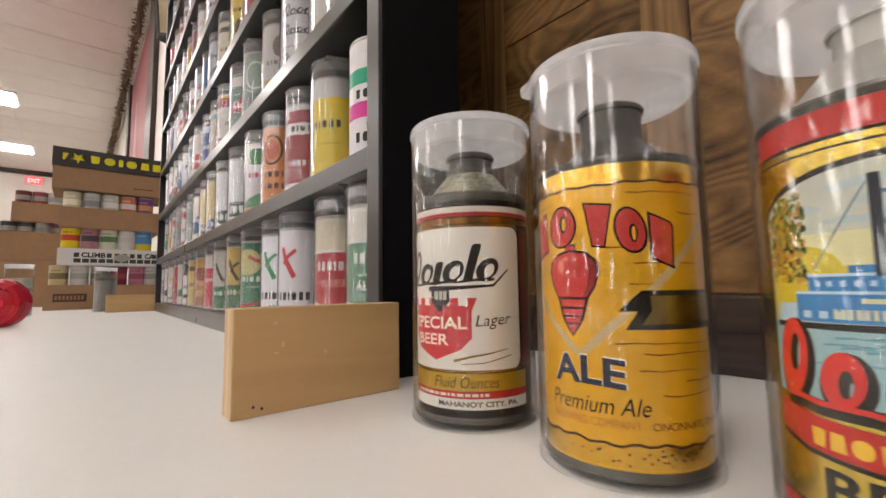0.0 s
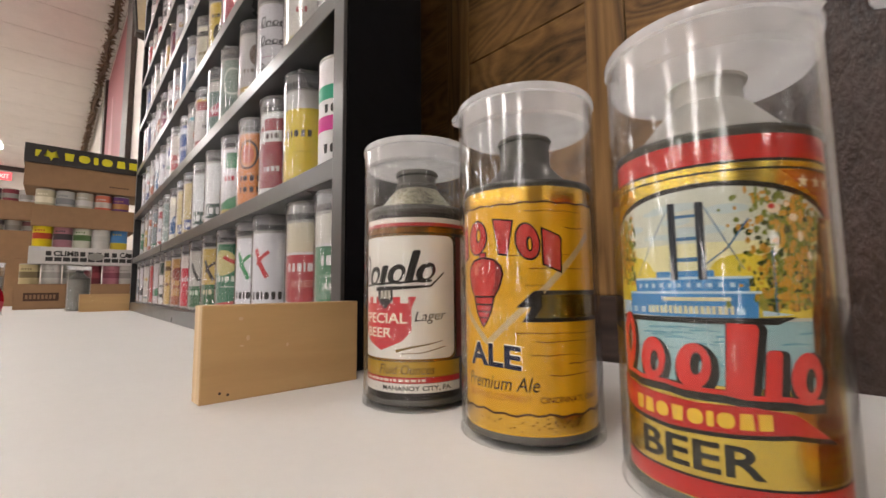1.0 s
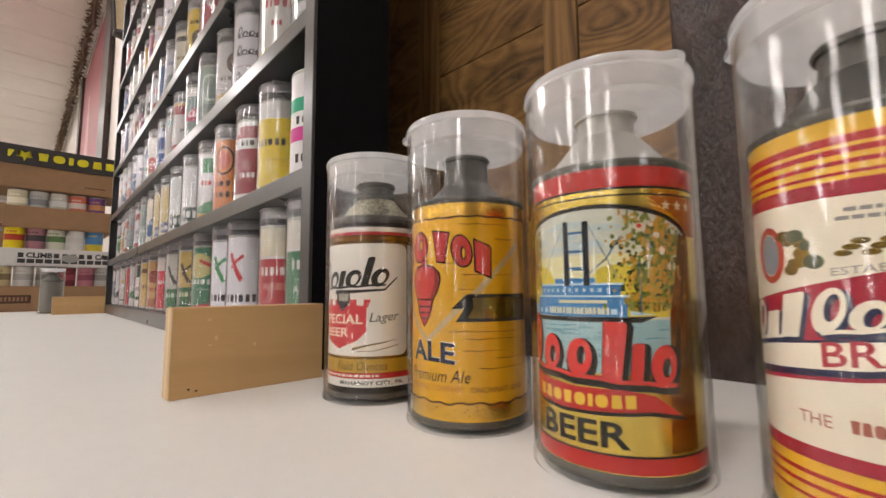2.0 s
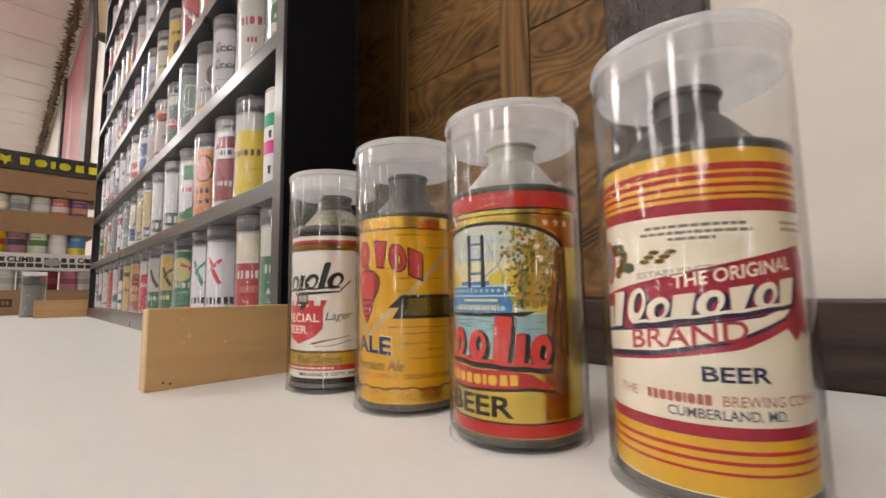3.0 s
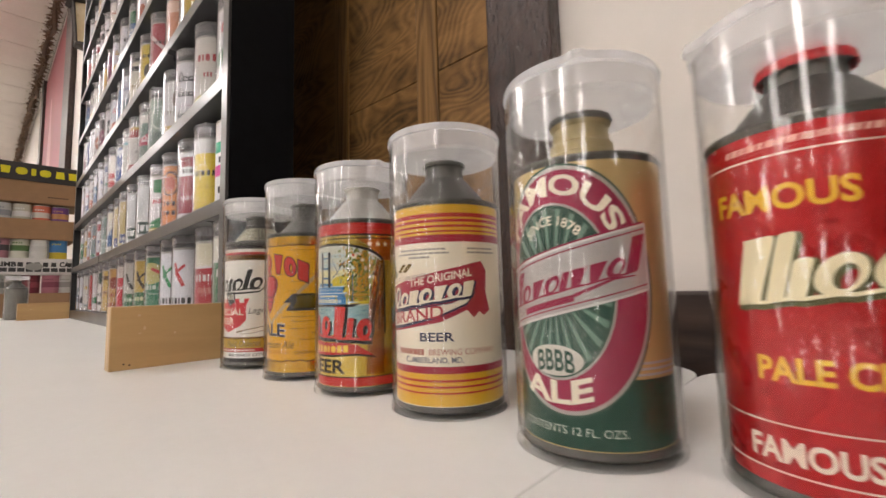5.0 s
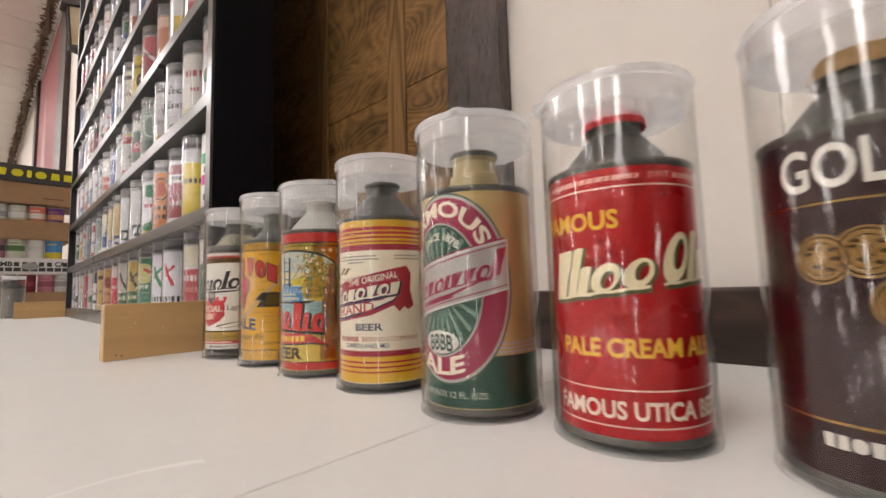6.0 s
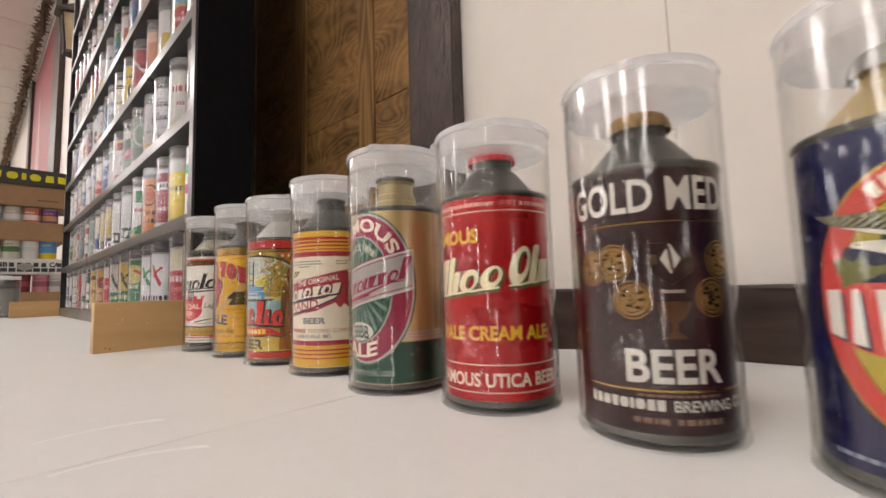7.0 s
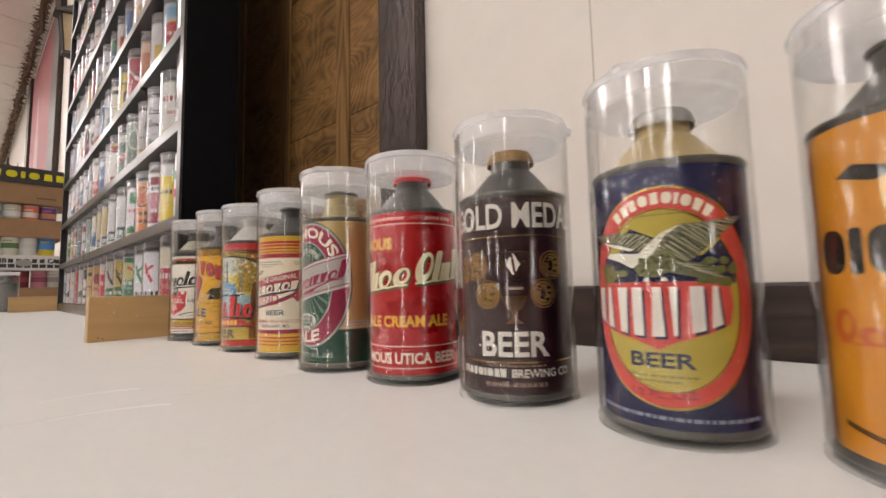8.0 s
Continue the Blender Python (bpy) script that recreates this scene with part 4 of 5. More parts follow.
printed(c, "crest", [[(17.2, 87), (18.6, 87), (20, 76), (18.6, 76)]], paint("5a3038"), 1.9)
printed(c, "ribbon", [rect(13.5, 66.6, 23.5, 68.0, 0.5)], paint("8f8378"), 1.5)
printed(c, "goblet", [[(11, 63), (26, 63), (23, 56), (20, 54), (20, 50), (24, 47), (13, 47), (17, 50), (17, 54), (14, 56)]], gold("7a5230"), 1)
printed(c, "lettering", lettering("BEER", -1.8, 28.2, 38, 42.6, 0.025), WHT, 1)
printed(c, "name", blocks(-22, 13, 16.8, 21.4, 9), WHT, 1)
printed(c, "lettering", lettering("BREWING CO.", 16, 16.6, 54, 21.4, 0.02), WHT, 1)
printed(c, "fine_print", bars(2, 36, 22.6, 1.1, rnd) + bars(0, 14, 11.4, 2.4, rnd) + bars(17, 36, 11.4, 2.4, rnd), paint("8d6e5e"), 1)

for ob in c.children:                     # the print sits low on this can
    if ob.name.split(".")[0] not in ("body", "sleeve", "cone", "crown_cap"):
        ob.location.z = -0.003

# navy eagle can
c = cone_can(7, "navy cone-top beer can with red oval and eagle", paint("14194a", 0.3, 0.25), mat("cream_cone", lin("bba676"), 0.4, 0.4, 0.1, 120), 0, M_STEEL, tall=0.967)
OC = (5.0, 61.0)
COR, OLI = paint("d14a44"), paint("b5a33c")
printed(c, "oval", [ell(*OC, 39.4, 49.0, 64)], gold("b7943c"), 1)
printed(c, "oval", [ell(*OC, 38.4, 47.8, 64)], COR, 1.3)
printed(c, "inner_oval", [ell(5, 59.4, 31.2, 40.4, 56)], gold("b7943c"), 1.6)
printed(c, "inner_oval", [ell(5, 59.4, 30.2, 39.4, 56)], OLI, 1.9)
printed(c, "name", round_oval(blocks(-23, 23, 0, 5.2, 10, 0.24), 0, 5, 61, 32.2, 40.8, 0), CREAM, 1.8)
printed(c, "mountains", [[(-25, 66), (-24, 78), (-14, 80), (-8, 92), (2, 87), (8, 80), (20, 78), (28, 85), (34, 76), (34, 66)]], paint("1b2146"), 2.2)
printed(c, "shrubs", [ell(rnd.uniform(-27, -12), rnd.uniform(66, 74), rnd.uniform(1.5, 3), rnd.uniform(1.2, 2.2), 9) for _ in range(16)] + [ell(rnd.uniform(18, 34), rnd.uniform(66, 76), rnd.uniform(1.5, 3), rnd.uniform(1.2, 2.4), 9) for _ in range(18)], paint("6b6e36"), 2.5)
printed(c, "wing", [[(-33, 91.5), (-22, 90.6), (-10, 90.4), (-2, 88.6), (3, 85), (2, 80), (-6, 81), (-18, 84.2), (-27, 87.6)], [(-4, 76), (3, 86), (12, 92), (22, 92.6), (40, 95.4), (35, 91.6), (26, 84.6), (18, 77.5), (9, 71.5), (2, 71)], [(10, 76), (19, 75), (30, 68.2), (20, 68), (8, 71)]], paint("6a6a50"), 2.8)


def along(pts, f):
    k = min(int(f * (len(pts) - 1)), len(pts) - 2)
    g = f * (len(pts) - 1) - k
    return (pts[k][0] + (pts[k + 1][0] - pts[k][0]) * g, pts[k][1] + (pts[k + 1][1] - pts[k][1]) * g)


light, dark = [], []
for lead, trail, n in (([(-1, 80), (3, 86), (12, 91.6), (22, 92.2), (38, 95)], [(5, 72), (12, 73.5), (19, 78.5), (27, 85.5), (37, 93)], 40), ([(2, 86), (-2, 88.2), (-10, 90), (-22, 90.2), (-31, 91)], [(0, 81), (-7, 81.6), (-14, 83.6), (-22, 86.2), (-29, 88.8)], 30)):
    for i in range(n):
        f = i / (n - 1)
        a, b = along(lead, max(0.0, f - 0.10)), along(trail, min(1.0, f + rnd.uniform(0.0, 0.05)))
        g = rnd.uniform(0.15, 0.4)
        q = (a[0] + (b[0] - a[0]) * g, a[1] + (b[1] - a[1]) * g)
        (dark if i % 2 else light).extend(stroke([q, b], 0.75, 0.3))
        if i % 3 == 0:
            light.extend(stroke([a, q], 0.9, 0.4))
for i in range(7):
    (dark if i % 2 else light).extend(stroke([(11 + i, 75 - 0.5 * i), (20 + 1.4 * i, 73.6 - 0.85 * i)], 0.7, 0.3))
printed(c, "plumage", dark, paint("35352a"), 3.0)
printed(c, "plumage", light, paint("a8a488"), 3.2)
printed(c, "eagle_body", [[(-22, 79.2), (-20, 80.8), (-14, 81), (-8, 80.2), (-4, 80), (0, 84), (5, 88.6), (13, 92), (6, 86.6), (2, 80), (-2, 76), (-6, 73.2), (-9, 74.2), (-13, 76.6), (-18, 78.2)], [(-24, 86.4), (-16, 83.6), (-8, 81.4), (-6, 82.2), (-15, 84.8)]], paint("dcd8cc"), 3.4)
printed(c, "eagle_breast", [[(-7, 73.6), (-3, 76.4), (2, 79), (7, 82), (11, 78), (9, 72), (3, 69), (-4, 69.6)]], paint("77764c"), 3.8)
printed(c, "eagle_breast", [ell(rnd.uniform(-4, 8), rnd.uniform(70.5, 79), 0.8, 0.5, 7) for _ in range(26)], paint("4c4c30"), 4.1)
printed(c, "beak", [[(-24, 78.2), (-22, 79.8), (-20.6, 79), (-22.2, 78.2)], ell(-19, 79.9, 0.4, 0.4, 8)], paint("3a3424"), 4.0)
printed(c, "talon", [[(-3, 67.4), (-1.5, 69.4), (0, 67.4)], [(4, 67.4), (5.5, 69.4), (7, 67.4)]], paint("d8d2bc"), 3.8)
printed(c, "shield", [[(-32, 67), (31, 67), (32, 56), (30, 48.5), (22, 45), (9, 41), (1.5, 37.4), (-6, 40.6), (-20, 44), (-29, 47.5), (-32.5, 56)]], COR, 2.3)
slabs = []
for k in range(8):                        # name as eight tall slabs, deeper towards the middle
    a, b = -31 + 7.6 * k, -31 + 7.6 * k + (5.0, 4.2, 5.2, 4.4, 5.2, 3.0, 5.2, 4.4)[k]
    lo = [50 - 7 * (1 - ((u + 1) / 31) ** 2) for u in (a, b)]
    w = (0, 1.1, -0.8)[k % 3]
    slabs.append([(a - min(0, w), lo[0]), (b + min(0, w), lo[1]), (b - max(0, w), 64.8), (a + max(0, w), 64.8)])
printed(c, "name", [[(u + 1.0, v - 1.2) for u, v in p] for p in slabs], NAVY, 2.7)
printed(c, "name", slabs, paint("e6e1da"), 3.2)
printed(c, "lettering", lettering("BEER", -10.5, 29.6, 15.5, 36.2, 0.03), paint("2b3040"), 2.4)
printed(c, "fine_print", bars(-14, 16, 25.6, 0.9, rnd) + bars(-8, 10, 23.4, 0.9, rnd) + bars(-10, 20, 96.6, 0.7, rnd), paint("7b7434"), 2.4)
printed(c, "lettering", arched(lettering("12 FL. OZ.", -10, 16.6, 16, 19.8, 0.01), 1, -0.004), paint("7a2430"), 1.9)
printed(c, "fine_print", bars(-34, 44, 7.6, 1.6, rnd, 1.0), paint("8d94a8"), 1)

# amber and black can
c = cone_can(8, "amber cone-top can with dark lettering", paint("cf8a26"), M_DULL, 0)
printed(c, "edge_line", [rect(-44.4, 4.4, -43.2, 119)], paint("5b3712"), 1)
printed(c, "side_field", [rect(-60, 4.4, -44.4, 119)], paint("b0611f"), 0.6)
printed(c, "name", blocks(-41, 12, 66, 82, 5), INK, 1)
printed(c, "flourish", ann(-43.5, 80, 2.2, 2, 0.7, 16) + script(-37, 8, 42, 54, 5, 1.2), paint("c25a2a"), 1)
printed(c, "emblem", [[(-30, 100), (-24, 104), (-16, 102), (-10, 100), (-18, 97)]], INK, 1)
printed(c, "stripe", stroke([(-36, 14), (-20, 11), (0, 10), (20, 11)], 2.0), paint("5b3712"), 1)
# ---- cans on the shelf ----
SH_R = 0.0330
ROWS_AT = [
    [0.080, 0.161, 0.283, 0.362, 0.472, 0.580, 0.690, 0.800, 0.915, 1.015, 1.115, 1.215, 1.315, 1.415, 1.515, 1.615],
    [0.069, 0.177, 0.268, 0.370, 0.470, 0.580, 0.690, 0.790, 0.890, 0.990, 1.090, 1.190, 1.290, 1.390, 1.490, 1.600],
    [0.078, 0.180, 0.285, 0.385, 0.490, 0.590, 0.700, 0.800, 0.900, 1.000, 1.100, 1.200, 1.300, 1.400, 1.500, 1.605],
    [0.090, 0.194, 0.291, 0.391, 0.500, 0.610, 0.720, 0.820, 0.920, 1.020, 1.120, 1.220, 1.320, 1.420, 1.520, 1.612],
]


def flat_can(m, label, base, shapes, height=122.0, parent_group="cans on the shelf"):
    """A straight flat-top can: body with rolled seams, lid, printed sleeve and its print.
    shapes: (kind, colour, numbers) rows."""
    can = thing("flat_top_can", m, label, "can", parent_group)
    h = height / 1000
    key = ("shell", height)
    if key not in SHELLS:
        R = SH_R
        SHELLS[key] = [
            part("body", lathe([(0, 0.003), (R - 0.004, 0.003), (R - 0.001, 0), (R + 0.0004, 0.001), (R - 0.0004, 0.0035), (R - 0.0004, h - 0.0035), (R + 0.0004, h - 0.002), (R, h), (R - 0.0015, h), (R - 0.0025, h - 0.004), (0, h - 0.004)], 32), M_STEEL, can, smooth=True),
        ]
    else:
        for o in SHELLS[key]:
            cp = new("body", o.data)
            cp.parent = can
    band(can, "sleeve", 3.6, height - 3.6, dimmed(base, 0.25 if base in SOFT else 0.0, 0.92 if base in SOFT else 0.96), 0.1, SH_R)
    lay = 0.6
    for kind, colour, nums in shapes:
        ink = dimmed(colour, 0.0, 0.96)
        if kind == "band":
            band(can, "stripe", nums[0], nums[1], ink, lay, SH_R)
        elif kind == "panel":
            printed(can, "panel", [rect(nums[0], nums[1], nums[2], nums[3], 3)], ink, lay, radius=SH_R)
        elif kind == "shield":
            a, b, c, d = nums
            printed(can, "shield", [[(a + (c - a) * k / 12, d - 0.006 * abs(k - 6) ** 3 * (0.5 + 0.5 * (k in (0, 12)))) for k in range(13)] + [(c, b + 14), (c - 6, b + 7), ((a + c) / 2, b), (a + 6, b + 7), (a, b + 14)]], ink, lay, radius=SH_R)
        elif kind == "disc":
            printed(can, "disc", [ell(nums[0], nums[1], nums[2], nums[3], 28)], ink, lay, radius=SH_R)
        elif kind == "ring":
            printed(can, "ring", ann(nums[0], nums[1], nums[2], nums[3], 3.5, 28), ink, lay, radius=SH_R)
        elif kind == "name":
            lift = (nums[3] - nums[1]) * 0.12
            printed(can, "name", blocks(nums[0], nums[2], nums[1] + lift, nums[3] - lift, nums[4] + 1, 0.36), ink, lay, radius=SH_R)
        elif kind == "script":
            printed(can, "name", slanted(script(nums[0], nums[2], nums[1], nums[3], nums[4], nums[5]), 0.05, 0, 0.2, nums[1]), ink, lay, radius=SH_R)
        elif kind == "ribbon":
            printed(can, "ribbon", stroke([(nums[0], nums[1]), ((nums[0] + nums[2]) / 2 - 2, (nums[1] + nums[3]) / 2), (nums[2], nums[3])], nums[4]), ink, lay, radius=SH_R)
        elif kind == "words":
            printed(can, "lettering", lettering(nums[4], nums[0], nums[1], nums[2], nums[3], 0.03), ink, lay, radius=SH_R)
        elif kind == "slant":
            a, b, c, d = nums
            printed(can, "field", [[(a, b), (c, b), (c, d), (a, b + 0.3 * (d - b))]], ink, lay, radius=SH_R)
        elif kind == "print":
            printed(can, "fine_print", bars(nums[0], nums[1], nums[2], 1.6, rnd), ink, lay, radius=SH_R)
        lay += 0.5
    return can


SHELLS = {}


def dimmed(h, metal, k=0.77):
    """Printing ink in the named tone, a little darker."""
    g = "".join("%02x" % int(int(h[i:i + 2], 16) * k) for i in (0, 2, 4))
    return paint(g, metal, 0.3)


SOFT = ["dbdade", "d0d0d6", "e0dfe2", "ccc8c6", "d6d0d2", "c6cace", "d9d5cc"]
W, G = "e2e0de", "2d7a52"
KNOWN = {
    (0, 0): ("flat-top can, cream with a green shield", "dedccf", [("shield", W, (-29, 17, 53, 87)), ("shield", G, (-26, 22, 50, 84)), ("name", W, (0, 62, 44, 76, 5)), ("print", "cfe0d0", (6, 30, 52)), ("words", W, (4, 38, 24, 46, "ALE"))]),
    (0, 1): ("flat-top can, pale gold with a red shield", "d8d2b6", [("shield", W, (-25, 15, 57, 83)), ("shield", "b7222c", (-22, 20, 54, 80)), ("name", W, (-6, 58, 48, 72, 6)), ("words", "d08a80", (4, 42, 40, 50, "BEER"))]),
    (0, 2): ("white flat-top can with a red ribbon", "eaeaec", [("ribbon", "d22f35", (2, 96, 22, 56, 7)), ("ribbon", "d22f35", (24, 92, 4, 74, 5)), ("name", "1e1c1c", (-16, 24, 44, 38, 6)), ("words", "d22f35", (10, 12, 40, 17, "BEER"))]),
    (0, 3): ("white flat-top can with a green ribbon", "eaeaec", [("ribbon", "3a9a5e", (2, 96, 22, 56, 7)), ("ribbon", "3a9a5e", (24, 92, 4, 74, 5)), ("name", "1e1c1c", (-16, 24, 44, 38, 6)), ("words", "2d7a52", (10, 10, 34, 18, "ALE"))]),
    (0, 4): ("green flat-top can with a gold disc", "3b8260", [("disc", "c9c07a", (12, 86, 26, 22)), ("ribbon", "c63a36", (14, 96, 46, 82, 6)), ("name", "dfe6d8", (-10, 52, 46, 64, 5)), ("print", "dfe6d8", (10, 40, 44)), ("ribbon", "c63a36", (-30, 10, 50, 20, 5))]),
    (0, 5): ("gold and green flat-top can", "c4a552", [("band", "2b6a40", (4, 50)), ("ribbon", "3a2c1c", (6, 96, 26, 58, 7)), ("ribbon", "3a2c1c", (28, 92, 8, 74, 5)), ("name", "d8d4a8", (0, 30, 44, 42, 4))]),
    (0, 6): ("silver and green flat-top can", "bdbab2", [("band", "2f6a44", (4, 48)), ("ribbon", "3a3a38", (6, 96, 26, 58, 7)), ("name", "cfe0c8", (0, 28, 44, 40, 4))]),
    (0, 7): ("red and white flat-top can", "d9d2ca", [("shield", "cf2438", (-20, 20, 56, 90)), ("name", W, (0, 58, 46, 70, 4)), ("band", "cf2438", (4, 30))]),
    (0, 8): ("tan and red flat-top can", "c79a5a", [("disc", "8f3a24", (20, 80, 20, 16)), ("name", "9a2a22", (0, 42, 46, 54, 5)), ("band", "a85a2c", (4, 26))]),
    (0, 9): ("gold flat-top can with dark print", "cfae62", [("band", "6a4a24", (92, 104)), ("name", "6a2a1c", (0, 50, 46, 62, 5))]),
    (0, 10): ("white flat-top can with a dark green top", "e4e2dc", [("band", "2f4a40", (84, 118)), ("name", "23302c", (0, 44, 46, 58, 4)), ("band", "23302c", (20, 30))]),
    (1, 0): ("white flat-top can with teal and magenta bands", "e6e4e6", [("disc", "c8506a", (28, 106, 12, 10)), ("ring", "4a2a30", (28, 106, 9, 8)), ("band", "17a37c", (74, 90)), ("name", "22201f", (0, 58, 50, 70, 5)), ("band", "d0208c", (40, 56)), ("print", "6f6c68", (14, 44, 32)), ("name", "22201f", (0, 14, 50, 27, 5))]),
    (1, 1): ("plain yellow flat-top can with dark lettering", "ecd010", [("band", "d6d6d0", (96, 119)), ("name", "2b2a24", (-12, 58, 36, 70, 5)), ("print", "a89614", (10, 36, 40)), ("print", "a89614", (0, 40, 6))]),
    (1, 2): ("maroon and white flat-top can", "9c1f30", [("band", W, (102, 119)), ("shield", "9c1f30", (0, 92, 50, 112)), ("band", W, (78, 94)), ("name", "3c1820", (4, 81, 46, 92, 4)), ("name", W, (4, 34, 30, 44, 3)), ("band", W, (4, 12))]),
    (1, 3): ("orange flat-top can with a black ring", "e08a3c", [("ring", "2a2320", (16, 84, 18, 24)), ("disc", "c85a34", (16, 84, 11, 15)), ("name", "2a2320", (2, 40, 40, 52, 3)), ("name", "2a2320", (2, 22, 40, 34, 3))]),
    (1, 4): ("white flat-top can with green corners", "dad9d8", [("panel", "2e8a55", (8, 84, 50, 112)), ("name", "c43a46", (4, 60, 44, 72, 4)), ("slant", "2e8a55", (-6, 10, 52, 44)), ("band", "cfae42", (4, 11))]),
    (1, 5): ("pale grey flat-top can with a green square", "d2d4d2", [("panel", "2b4a40", (0, 10, 50, 38)), ("name", "e4e6e2", (4, 15, 46, 33, 3))]),
    (1, 6): ("pale grey flat-top can with a green square", "d2d4d2", [("panel", "2b4a40", (0, 10, 50, 38)), ("name", "e4e6e2", (4, 15, 46, 33, 3))]),
    (1, 7): ("tan flat-top can with a blue square", "c9b478", [("panel", "3a4a86", (4, 10, 50, 34)), ("name", "e8e4da", (8, 15, 44, 28, 3))]),
    (1, 8): ("tan flat-top can with a blue square", "cdb97c", [("panel", "3a4a86", (4, 10, 50, 34)), ("name", "e8e4da", (8, 15, 44, 28, 3))]),
    (1, 9): ("white and blue flat-top can", "d8d4c4", [("slant", "2a5f94", (-20, 20, 52, 92)), ("name", "e8eef2", (0, 50, 44, 64, 4)), ("band", "e4dcc0", (98, 118))]),
    (1, 10): ("grey-teal flat-top can with paler band", "9fb0a8", [("band", "7f948e", (60, 116)), ("name", "dfe6e0", (4, 40, 44, 52, 4))]),
    (2, 0): ("white flat-top can with a green hill and red words", "dddcdb", [("script", "c23a3a", (0, 84, 48, 100, 4, 3)), ("slant", "2f6f3e", (-20, 34, 56, 80)), ("name", "dfe8d8", (6, 38, 46, 46, 5)), ("print", "2f6f3e", (4, 46, 20))]),
    (2, 1): ("cream flat-top can with red lettering", "dcdad0", [("name", "b5323a", (0, 76, 46, 92, 4)), ("name", "b5323a", (14, 50, 30, 60, 2)), ("slant", "cfc680", (-20, 8, 56, 30))]),
    (2, 2): ("pale grey flat-top can with dark script", "d8d8da", [("script", "2c2b30", (0, 82, 46, 100, 4, 3)), ("script", "2c2b30", (0, 54, 46, 70, 4, 3)), ("print", "b58aa0", (4, 44, 36)), ("script", "2c2b30", (0, 16, 46, 28, 4, 3))]),
    (2, 3): ("silver beige flat-top can with gold band", "c9c6c2", [("disc", "7c6a5e", (30, 84, 12, 18)), ("band", "c2a457", (22, 30)), ("name", "8a8074", (4, 52, 46, 62, 4))]),
    (2, 4): ("grey-green flat-top can with pale ring", "8ea294", [("ring", "d8ded4", (24, 78, 20, 26)), ("band", "6f8478", (4, 46)), ("band", "d8d8ce", (10, 15))]),
    (2, 5): ("green and pink flat-top can", "6f8a80", [("slant", "c0465e", (-10, 44, 52, 84)), ("script", "e2d8d8", (4, 52, 46, 66, 3, 3)), ("band", "d8d4cc", (96, 116))]),
    (2, 6): ("cream flat-top can with red bands", "d6d3ce", [("band", "a02c34", (92, 112)), ("band", "d2a84a", (112, 118)), ("name", "4a4a48", (20, 50, 46, 62, 3)), ("band", "a02c34", (8, 24))]),
    (2, 7): ("grey flat-top can with blue and orange", "c0beb8", [("band", "6aa8b4", (100, 110)), ("disc", "d0764a", (26, 64, 10, 16))]),
    (2, 8): ("blue flat-top can with pale band", "3a5ca0", [("band", "cfd4da", (96, 112)), ("name", "e0e2e8", (0, 52, 44, 66, 4))]),
    (2, 9): ("white and red flat-top can", "dcd4ca", [("band", "c2403e", (24, 66)), ("name", "e8d8d0", (0, 40, 44, 52, 4))]),
    (3, 0): ("white flat-top can with red print", "dfdddd", [("name", "b84a4a", (0, 80, 46, 92, 4)), ("band", "d8c4bc", (20, 34))]),
    (3, 1): ("pale blue flat-top can with a red disc", "8fb4c0", [("band", "5f9ab8", (92, 112)), ("disc", "d8b23a", (22, 54, 27, 30)), ("disc", "b5242c", (22, 54, 24, 26)), ("name", "d8c4c0", (6, 48, 40, 60, 3)), ("band", "5f9ab8", (4, 14))]),
    (3, 2): ("clear-topped white flat-top can", "d8d6d4", [("panel", "d4b648", (8, 6, 50, 70)), ("disc", "7a3a30", (30, 40, 10, 14))]),
    (3, 3): ("orange flat-top can with a yellow base", "cf8a66", [("band", "d8b83e", (4, 26)), ("name", "5a3a34", (4, 30, 44, 40, 4)), ("band", "e0c0a8", (92, 116))]),
    (3, 4): ("red and white flat-top can", "b8505a", [("ribbon", "e0d8d4", (0, 90, 46, 50, 8)), ("name", "4a2a2e", (4, 70, 44, 80, 4)), ("band", "ded6d0", (12, 22))]),
    (3, 5): ("yellow flat-top can with dark print", "d8bc3c", [("disc", "4a4030", (26, 52, 14, 20)), ("name", "3a3428", (4, 84, 44, 96, 4)), ("band", "efe2a0", (4, 14))]),
    (3, 6): ("pale yellow flat-top can with a dark band", "d6d2bc", [("band", "4a4a46", (96, 108)), ("name", "8a7a44", (4, 50, 44, 62, 4))]),
}
LOUD = ["a8323c", "3a6a9a", "c8a23c", "2f7a54", "b85a34", "8a3a5a", "4a5a8a", "c23a36", "7a8a8e", "3c3a3c"]
TONE = {"a8323c": "red", "3a6a9a": "blue", "c8a23c": "gold", "2f7a54": "green", "b85a34": "rust", "8a3a5a": "plum", "4a5a8a": "slate blue", "c23a36": "bright red", "7a8a8e": "grey", "3c3a3c": "black"}


